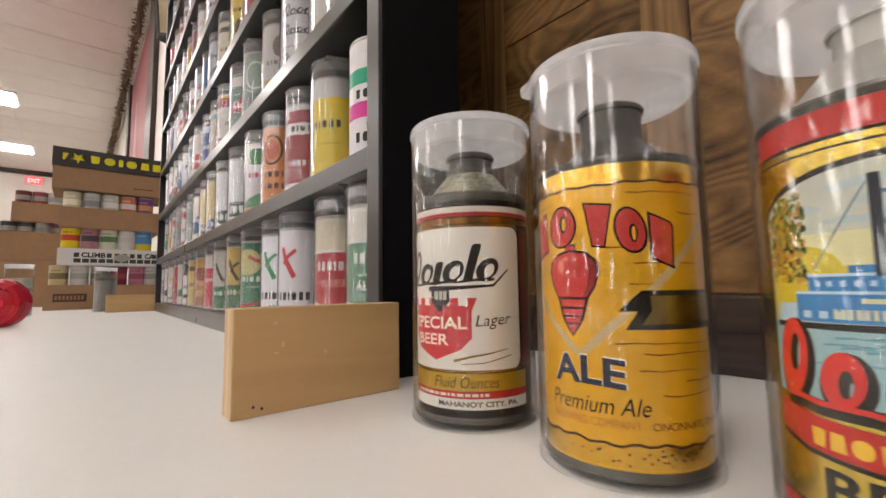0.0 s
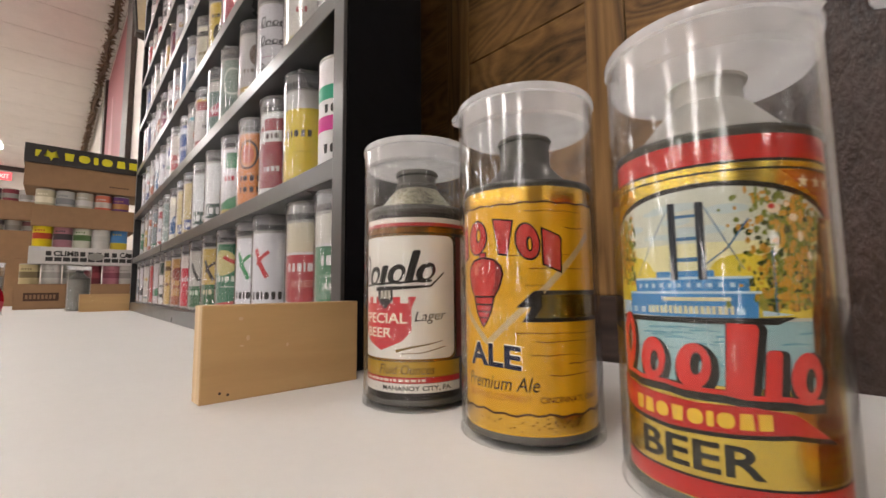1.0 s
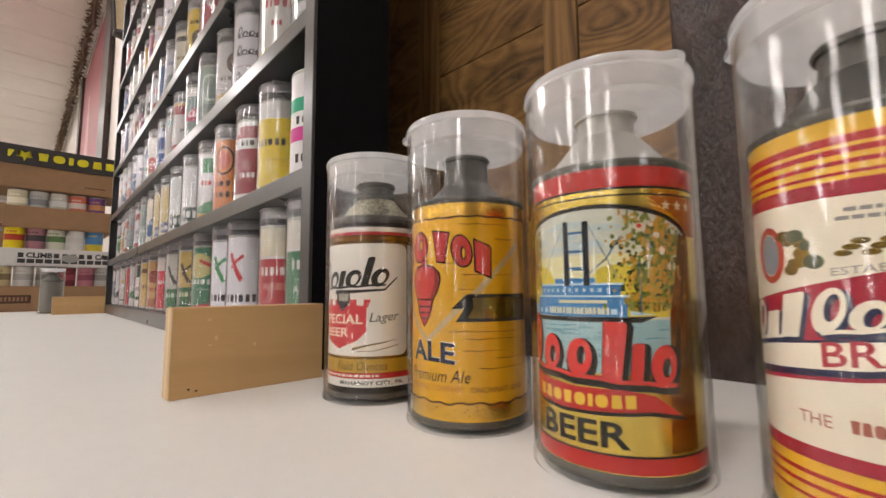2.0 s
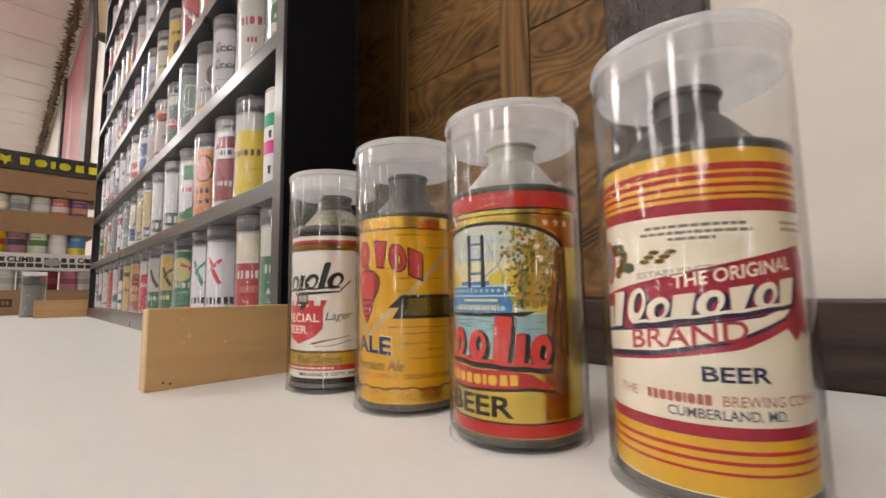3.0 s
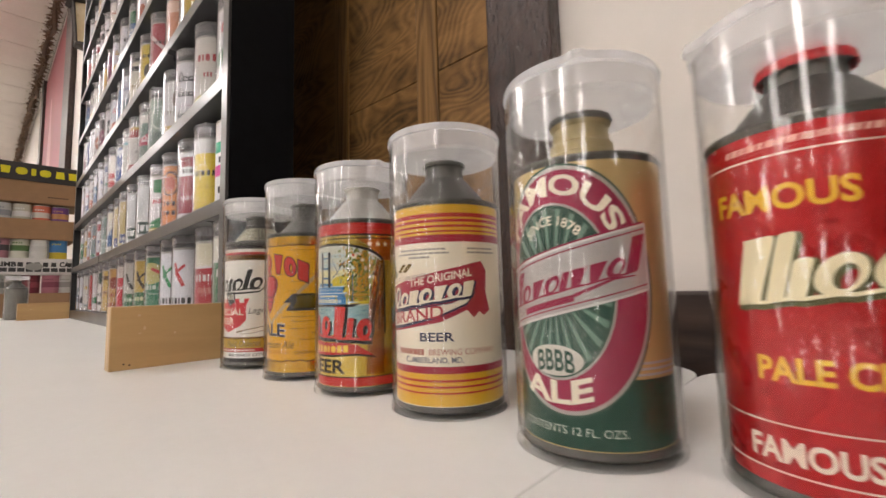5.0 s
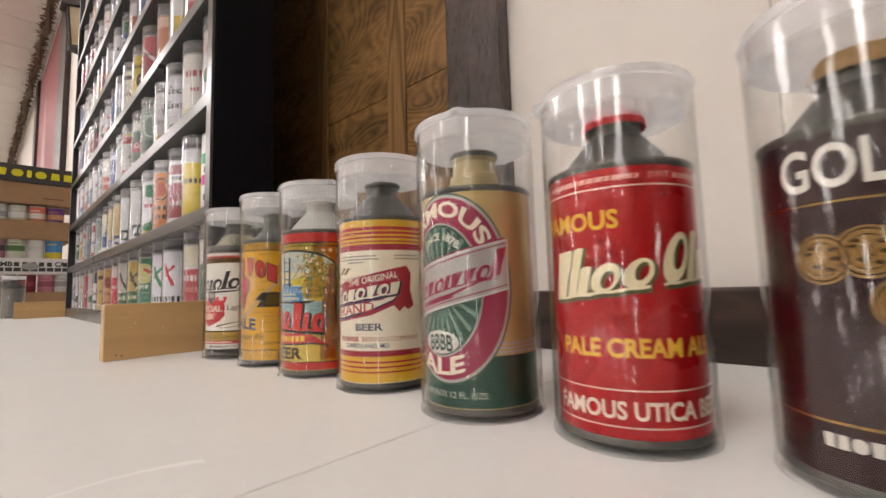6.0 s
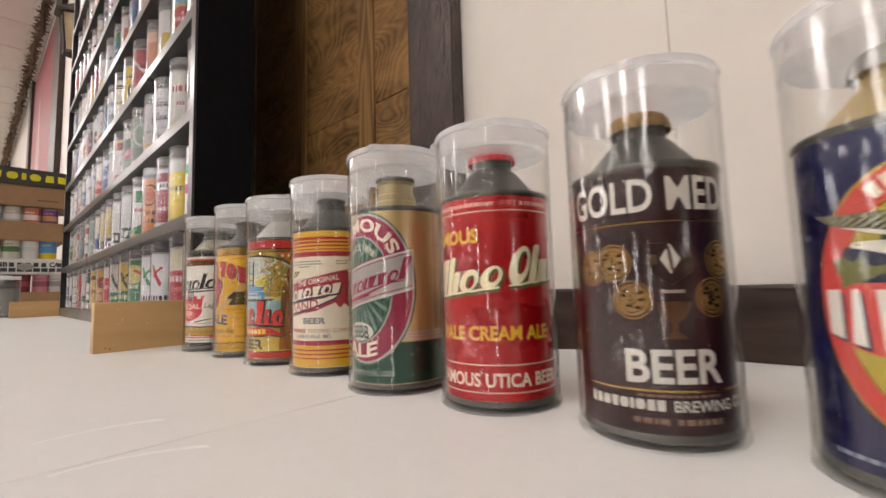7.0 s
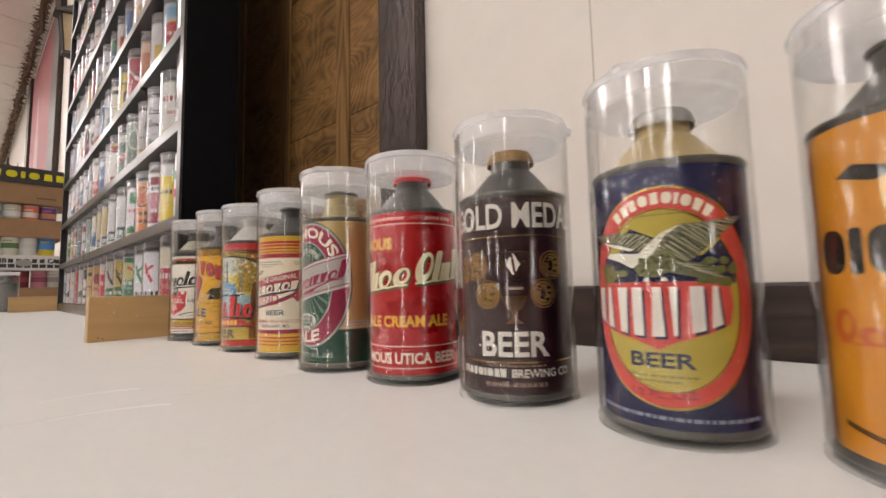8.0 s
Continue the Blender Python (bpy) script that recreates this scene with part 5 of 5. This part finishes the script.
def any_can(r):
    """A can too far off to read: a pale ground with bands and a mark in one or two colours."""
    base, a, b = r.choice(SOFT), r.choice(LOUD), r.choice(LOUD)
    if r.random() < 0.25:
        base = r.choice(LOUD)
    kind = r.randrange(5)
    if kind == 0:
        sh = [("band", a, (88, 110)), ("name", b, (2, 46, 46, 60, 4)), ("band", a, (8, 20))]
    elif kind == 1:
        sh = [("disc", a, (24, 66, 20, 24)), ("name", "e4e0d6", (8, 60, 40, 72, 3))]
    elif kind == 2:
        sh = [("slant", a, (-20, 24, 54, 70)), ("script", b, (2, 80, 46, 94, 4, 3))]
    elif kind == 3:
        sh = [("shield", a, (-8, 24, 50, 84)), ("name", "e4e0d6", (4, 58, 44, 70, 4))]
    else:
        sh = [("name", a, (2, 70, 46, 86, 4)), ("print", b, (6, 44, 54)), ("band", b, (14, 20))]
    return "pale flat-top can printed in %s and %s" % (TONE[a], TONE[b]) if a != b else "pale flat-top can printed in %s" % TONE[a], base, sh


r9 = random.Random(23)
stub = display_tube(0.147, "slim clear plastic tube with a clear push-on cap", "tubes on the shelf", 60, M_TUBE2, 0.0355)
used = False
for row, z in enumerate(BOARDS[:-1]):
    places = ROWS_AT[row] if row < 4 else [0.075 + 0.1025 * k + r9.uniform(-0.008, 0.008) for k in range(16)]
    for k, s in enumerate(places):
        bare = (row, k) == (1, 0)
        at = SHELF @ pose(-s, 0.0465 + r9.uniform(-0.003, 0.002), z)
        label, base, shapes = KNOWN.get((row, k)) or any_can(r9)
        spin = 0 if (row, k) in KNOWN else r9.uniform(-25, 30)
        flat_can(at @ pose(0, 0, 0 if bare else 0.003, 0, 0, spin + 8), label, base, shapes)
        if not bare:
            m = at @ pose(0, 0, 0, 0, 0, r9.uniform(0, 360))
            if used:
                copy_thing(stub, m)
            else:
                stub.matrix_basis, used = m, True

# ---- trays of cans beyond the shelf ----
M_BOXBLK = mat("black_carton_print", (0.035, 0.03, 0.03), 0.5, vary=0.15, scale=30)
M_BOXWHT = mat("white_carton_print", (0.62, 0.6, 0.58), 0.6, vary=0.06, scale=40)
M_YEL = paint("d8cf2e")


def open_tray(name, m, w, d, h, material, label, t=0.005):
    """A cardboard tray: floor and four walls."""
    ob = thing(name, m, label, "cardboard tray", "cardboard trays of cans")
    part("floor", boxed(-d, 0, 0, 0, w, t, 0.001), material, ob)
    part("front", boxed(-t, 0, t, 0, w, h, 0.0015), material, ob)
    part("back", boxed(-d, 0, t, -d + t, w, h, 0.0015), material, ob)
    part("end", boxed(-d + t, 0, t, -t, t, h, 0.0015), material, ob)
    part("end", boxed(-d + t, w - t, t, -t, w, h, 0.0015), material, ob)
    return ob


def flat_shapes(parent, name, polys, material, x=0.0006):
    """Print on an upright face that looks along +x: (y, z) shapes in metres."""
    bm = bmesh.new()
    for p in polys:
        f = bm.faces.new([bm.verts.new((x, y, z)) for y, z in p])
    big = [f for f in bm.faces if len(f.verts) > 4]
    bmesh.ops.triangulate(bm, faces=big)
    bm.normal_update()
    for f in bm.faces:
        if f.normal.x < 0:
            f.normal_flip()
    return part(name, bm, material, parent)


TXF = -2.48
COL = [("c9c0a2", "efe8d0"), ("b8b6b4", "8d8f92"), ("b9b6a6", "d8d6d4"), ("c86a52", "d8d0c8"), ("6a3a7a", "c08a5a")]
COL2 = [("e0c81e", "b8402c"), ("b07a86", "4a4448"), ("cfcfbe", "5a7a48"), ("d8d6d2", "d0ceca"), ("4f88c0", "d8c03c")]


def tray_can(y, z, a, b, x=TXF - 0.042):
    flat_can(pose(x, y, z, 0, 0, 62), "small drink can in a cardboard tray, " + ("bright" if a in ("e0c81e", "4f88c0", "c86a52") else "muted"), a, [("band", b, (62, 88) if b != "d8c03c" else (4, 60)), ("name", b, (-14, 94, 24, 104, 4))], 122.0, "cans in cardboard trays")


# lowest tray, on the table
low = open_tray("can_tray", pose(TXF, -0.118, TABLE), 0.40, 0.27, 0.108, M_CARD, "brown cardboard tray with a dark printed strip")
flat_shapes(low, "printed_strip", [[(0.03, 0.035), (0.142, 0.035), (0.142, 0.07), (0.03, 0.07)]], paint("4a3020"))
flat_shapes(low, "printed_strip", [[(0.036 + 0.0125 * i, 0.044), (0.044 + 0.0125 * i, 0.044), (0.044 + 0.0125 * i, 0.062), (0.036 + 0.0125 * i, 0.062)] for i in range(8)], paint("8a6a50"), 0.0012)
for y, a, b in ((-0.075, "bfae84", "7a6a4a"), (-0.005, "c4c2bd", "a8a6a2"), (0.065, "9a9892", "6a6a66"), (0.135, "6a1f2a", "8a3a44"), (0.205, "b0707c", "8a4a5a"), (0.262, "b8b4ae", "8f8c88")):
    tray_can(y, TABLE + 0.0725, a, b)
part("liner", boxed(-0.26, 0.008, 0.005, -0.009, 0.392, 0.072), M_CARD, low)
for k, (z, h, material, label, cols) in enumerate(((0.945, 0.075, M_BOXWHT, "white cardboard tray with black printed panels", COL2), (1.109, 0.094, M_CARD, "plain brown cardboard tray", COL))):
    tr = open_tray("can_tray", pose(TXF, -0.083, z), 0.37, 0.27, h, material, label)
    if material is M_BOXWHT:
        pr = []
        for i in range(11):
            y0 = 0.055 + 0.0285 * i
            pr.append([(y0, 0.012), (y0 + 0.024, 0.012), (y0 + 0.024, 0.03), (y0, 0.03)])
            if i not in (1, 2, 3, 9):
                pr.append([(y0, 0.036), (y0 + 0.018, 0.036), (y0 + 0.018, 0.056), (y0, 0.056)])
        for p in pr:
            flat_shapes(tr, "printed_panel", [p], paint("3a3838"))
        flat_shapes(tr, "lettering", [[(y, z2) for y, z2 in t] for t in lettering("CLIMB", 0.08, 0.035, 0.165, 0.058, 0.04)], paint("2a2828"))
        flat_shapes(tr, "lettering", [[(y, z2) for y, z2 in t] for t in lettering("CA", 0.312, 0.035, 0.35, 0.06, 0.04)], paint("2a2828"))
        flat_shapes(tr, "printed_disc", [ell(0.225, 0.036, 0.03, 0.018, 24)], paint("9a9892"), 0.0012)
    for i, (a, b) in enumerate(cols):
        tray_can(-0.043 + 0.067 * i, z + 0.047 if k == 0 else z + 0.043, a, b)
    part("liner", boxed(-0.26, 0.008, 0.005, -0.009, 0.362, 0.0465 if k == 0 else 0.0425), M_CARD, tr)
# carton lying open on top of the trays
ct = thing("carton", pose(TXF - 0.002, -0.115, 1.281), "black and brown drinks carton turned upside down", "carton", "cardboard trays of cans")
part("shell", boxed(-0.27, 0, 0, -0.004, 0.42, 0.108, 0.004), M_CARD, ct)
bm = boxed(-0.275, -0.004, 0.102, 0.002, 0.424, 0.186, 0.003)
part("sleeve", bm, M_BOXBLK, ct)
cy, cz = 0.082, 0.145
star = [(cy + (0.026 if i % 2 == 0 else 0.011) * math.sin(math.pi * i / 5), cz - 0.002 - (0.026 if i % 2 == 0 else 0.011) * math.cos(math.pi * i / 5)) for i in range(10)]
flat_shapes(ct, "star_mark", [star], M_YEL, 0.0028)
nm = [[(0.03, 0.13), (0.038, 0.13), (0.05, 0.16), (0.03, 0.16)]] + [[(a / 1000, b / 1000) for a, b in p] for p in blocks(118, 400, 128, 162, 6, 0.3)]
for p in nm:
    flat_shapes(ct, "name_mark", [p], M_YEL, 0.0028)
flat_shapes(ct, "fine_print", [[(0.29 + 0.011 * i, 0.03), (0.298 + 0.011 * i, 0.03), (0.298 + 0.011 * i, 0.036), (0.29 + 0.011 * i, 0.036)] for i in range(7)], paint("4a3424"), -0.003)

# second divider block, and a grey cone-top can in its tube
b2 = copy_thing(blk, pose(-2.0, 0.149, TABLE))
b2.scale = (1, 1.29, 1)
can = thing("cone_top_can", pose(-2.12, 0.075, TABLE + 0.003), "bare grey cone-top can in a clear tube", "can")
part("body", lathe([(0, 0.0025), (CAN_R - 0.001, 0), (CAN_R, 0.001), (CAN_R - 0.0003, 0.004), (CAN_R - 0.0003, 0.118), (CAN_R + 0.0006, 0.120), (CAN_R - 0.002, 0.1215), (0.0150, 0.1385), (0.0126, 0.1405), (0.0126, 0.150), (0, 0.150)], 40), M_DULL, can, smooth=True)
band(can, "sleeve", 4, 117, paint("83827e"), 0.2)
printed(can, "disc", [ell(-20, 62, 14, 18, 24)], paint("5a5a58"), 0.8)
copy_thing(tb, pose(-2.12, 0.075, TABLE))
copy_thing(tb, pose(-1.98, -0.155, TABLE))
can = flat_can(pose(-1.98, -0.155, TABLE + 0.003), "pale grey flat-top can in a clear tube", "b5b2aa", [("band", "8a8a80", (70, 90))])

# trays of cans further back
BX = -3.2
back = [(-0.42, -0.10, 0.75, 0.25, "tall plain brown cardboard box"), (-0.42, -0.09, 1.001, 0.155, "plain brown cardboard box under cans"), (-0.30, -0.085, 1.212, 0.105, "weathered brown cardboard tray of cans")]
for y0, y1, z, h, label in back:
    open_tray("can_tray", pose(BX, y0, z), y1 - y0, 0.28, h, M_CARD, label)
for z, cols in ((1.09, ("c8a832", "3a3438", "4a4448", "b0aca6", "7a4a50")), (1.262, ("6a1f2a", "8a3440", "b8b4b0", "6a1f2a", "c0b8b0"))):
    for i, a in enumerate(cols[:5 if z < 1.2 else 3]):
        flat_can(pose(BX - 0.045, -0.375 + 0.067 * i + (0.115 if z > 1.2 else 0), z, 0, 0, 62), "small drink can standing in a cardboard tray", a, [("band", "9a9690", (70, 96))], 122.0, "cans in cardboard trays")
for (y0, y1, z, h, label), ob in zip(back[1:], (1.09, 1.262)):
    lin_box = thing("card_block", pose(BX - 0.14, (y0 + y1) / 2, z + 0.005), "folded cardboard filler inside a tray", "cardboard")
    part("block", boxed(-0.13, -(y1 - y0) / 2 + 0.006, 0, 0.13, (y1 - y0) / 2 - 0.006, ob - z - 0.005), M_CARD, lin_box)

# red wheel standing on the table
M_REDP = mat("red_plastic", lin("b3122a"), 0.28, vary=0.08, scale=60)
wh = thing("toy_wheel", pose(-1.38, -0.133, TABLE + 0.0535, 90, 0, 62), "glossy red plastic wheel standing on its rim", "wheel")
part("rim", lathe([(0.016, -0.012), (0.030, -0.010), (0.036, -0.018), (0.046, -0.019), (0.0530, -0.010), (0.0535, 0.0), (0.0530, 0.010), (0.046, 0.019), (0.036, 0.018), (0.030, 0.010), (0.016, 0.012)], 56, True), M_REDP, wh, smooth=True)
part("hub", lathe([(0, -0.016), (0.013, -0.016), (0.0158, -0.012), (0.0158, 0.012), (0.013, 0.016), (0, 0.016)], 32), mat("bright_red_plastic", lin("c8203c"), 0.3), wh, smooth=True)

# clear tape on the table: two wrinkles, their light glints put in as pale colour
tp = thing("tape_strip", pose(0.156, -0.08, TABLE), "clear tape wrinkles with light glints coloured pale on the white table", "tape")
M_WRINKLE = mat("tape_glint", (0.86, 0.85, 0.84), 0.4, vary=0.02, spec=0.3)
for side in (-0.028, 0.030):
    bm, prev = bmesh.new(), None
    for i in range(31):
        y = 0.066 + 0.054 * i / 30
        x = side - (0.004 * math.sin(math.pi * i / 30) - 0.005 * (i / 30) ** 2) * (1 if side < 0 else 0.5) + 0.012 * (i / 30) ** 2 * (side > 0) + 0.0004 * math.sin(i * 1.3)
        h = 0.0005 * min(1, (30 - i) / 3 + 0.15) * (0.15 + 0.85 * i / 30)
        ring = [bm.verts.new((x - 0.0012, y, 0.0001)), bm.verts.new((x, y, 0.0001 + h)), bm.verts.new((x + 0.0006 + 0.0034 * (i / 30) ** 2, y, 0.0001))]
        if prev:
            for q in range(2):
                bm.faces.new((prev[q], prev[q + 1], ring[q + 1], ring[q]))
        prev = ring
    part("wrinkle", bm, M_WRINKLE, tp, smooth=True)

# ---- far along the wall ----
M_IRON = mat("dark_iron", (0.06, 0.05, 0.045), 0.5, 0.6, 0.2, 60)
M_AMBER = mat("amber_glass", (0.42, 0.31, 0.16), 0.25, 0, 0.2, 30)
pp = thing("wall_poster", pose(-5.85, WALL - 0.012, 0), "tall red poster with a pale bottle shape in dark frame", "poster")
part("sheet", boxed(-1.12, -0.002, 1.55, 1.12, 0.006, 3.58), mat("faded_red_print", lin("984a52"), 0.5, 0, 0.18, 3), pp)
part("frame_side", boxed(-1.40, -0.03, 1.5, -1.121, 0.01, 3.62, 0.004), M_RAIL, pp)
part("frame_side", boxed(1.121, -0.03, 1.5, 1.55, 0.01, 3.62, 0.004), M_RAIL, pp)
bm = lathe([(0.20, 1.6), (0.20, 2.5), (0.09, 2.85), (0.07, 3.05), (0.075, 3.08), (0, 3.1)], 24)
bmesh.ops.scale(bm, vec=(1, 0.01, 1), verts=bm.verts)
bmesh.ops.translate(bm, vec=(-0.3, -0.005, 0), verts=bm.verts)
part("bottle_shape", bm, mat("pale_print", lin("b98084"), 0.5, 0, 0.1, 5), pp)


def wall_lantern(m):
    ob = thing("wall_lantern", m, "dark iron wall lantern with amber glass sides", "wall lamp", "wall lanterns")
    part("roof", lathe([(0, 0.50), (0.012, 0.50), (0.015, 0.40), (0.03, 0.38), (0.115, 0.30), (0.115, 0.285), (0, 0.285)], 6), M_IRON, ob)
    part("glass", lathe([(0, 0.02), (0.06, 0.02), (0.082, 0.284), (0, 0.284)], 6), M_AMBER, ob)
    for k in range(6):
        bm = bmesh.new()
        a = radians(60 * k)
        lo = Vector((0.061 * math.cos(a), 0.061 * math.sin(a), 0.02))
        hi = Vector((0.084 * math.cos(a), 0.084 * math.sin(a), 0.285))
        box(bm, -0.005, -0.005, 0, 0.005, 0.005, (hi - lo).length, 0, Matrix.Translation(lo) @ (hi - lo).to_track_quat("Z", "Y").to_matrix().to_4x4())
        part("bar", bm, M_IRON, ob)
    part("base", lathe([(0, -0.02), (0.02, -0.02), (0.066, 0.0), (0.066, 0.02), (0, 0.02)], 6), M_IRON, ob)
    part("bracket", boxed(-0.01, 0.0, 0.30, 0.01, 0.118, 0.32), M_IRON, ob)
    part("wall_plate", boxed(-0.04, 0.112, 0.20, 0.04, 0.118, 0.42, 0.003), M_IRON, ob)
    return ob


wall_lantern(pose(-2.66, WALL - 0.12, 2.19)).scale = (0.8, 1, 0.8)
wall_lantern(pose(-9.2, WALL - 0.12, 2.55))

# garland of dry twigs along the top of the wall
gd = thing("twig_garland", pose(0, WALL - 0.09, CEIL - 0.10), "garland of dry brown twigs with small pale lights", "garland")
rg = random.Random(8)
bm = bmesh.new()
prev = None
for i in range(81):
    x = -2.2 - 11.7 * i / 80
    c = Vector((x, 0.02 * math.sin(i * 0.9), 0.03 * math.cos(i * 1.3) - 0.03 * abs(math.sin(i * 0.2))))
    ring = [bm.verts.new(c + Vector((0, 0.02 * math.cos(a), 0.02 * math.sin(a)))) for a in (0, 1.26, 2.51, 3.77, 5.03)]
    if prev:
        for q in range(5):
            bm.faces.new((prev[q], prev[(q + 1) % 5], ring[(q + 1) % 5], ring[q]))
    prev = ring
part("core", bm, mat("dry_vine", (0.14, 0.095, 0.065), 0.8, 0, 0.3, 20), gd)
vs, fs = [], []
for i in range(2600):
    x = rg.uniform(-13.8, -2.2)
    a, ln = rg.uniform(0, 6.283), rg.uniform(0.025, 0.075)
    d = Vector((rg.uniform(-0.8, 0.8), math.cos(a), math.sin(a))).normalized()
    p0 = Vector((x, 0, 0)) + d * 0.012
    p1 = p0 + d * ln
    n = d.cross(Vector((rg.random(), rg.random(), rg.random()))).normalized() * 0.008
    if p1.y > 0.085 or p1.z > 0.095:
        continue
    k = len(vs)
    vs += [tuple(p0 - n), tuple(p0 + n), tuple((p0 + p1) / 2 + n * 1.4), tuple(p1), tuple((p0 + p1) / 2 - n * 1.4)]
    fs.append((k, k + 1, k + 2, k + 3, k + 4))
me = bpy.data.meshes.new("twigs")
me.from_pydata(vs, [], fs)
me.materials.append(mat("dry_twigs", (0.24, 0.165, 0.11), 0.8, 0, 0.4, 12))
tw = new("twig_mass", me)
tw.parent = gd
tagged(tw, kind="stuff")
vs, fs = [], []
for i in range(60):
    c = Vector((-2.4 - 0.19 * i + rg.uniform(-0.05, 0.05), -0.075, rg.uniform(-0.07, 0.06)))
    b = bmesh.new()
    bmesh.ops.create_icosphere(b, subdivisions=1, radius=0.009)
    k = len(vs)
    vs += [tuple(v.co + c) for v in b.verts]
    b.verts.index_update()
    fs += [tuple(v.index + k for v in f.verts) for f in b.faces]
    b.free()
me = bpy.data.meshes.new("bulbs")
me.from_pydata(vs, [], fs)
me.materials.append(mat("pale_bulb", (0.8, 0.78, 0.7), 0.3))
bl = new("bulbs", me)
bl.parent = gd
tagged(bl, "small pale bulbs", kind="stuff")

# exit sign on the far wall
ex = thing("exit_sign", pose(X0 + 0.004, -0.965, 3.50), "red exit sign on the far cream wall", "sign")
part("housing", boxed(0, -0.16, -0.10, 0.05, 0.16, 0.10, 0.006), M_WHITE, ex)
part("face", boxed(0.05, -0.15, -0.09, 0.054, 0.15, 0.09), glow("exit_red", (1.0, 0.09, 0.11), 1.3), ex, "lit red face")
flat_shapes(ex, "lettering", [[(y, z) for y, z in t] for t in lettering("EXIT", -0.11, -0.05, 0.11, 0.05, 0.03)], glow("exit_letters", (1.0, 0.45, 0.42), 1.6), 0.0552)
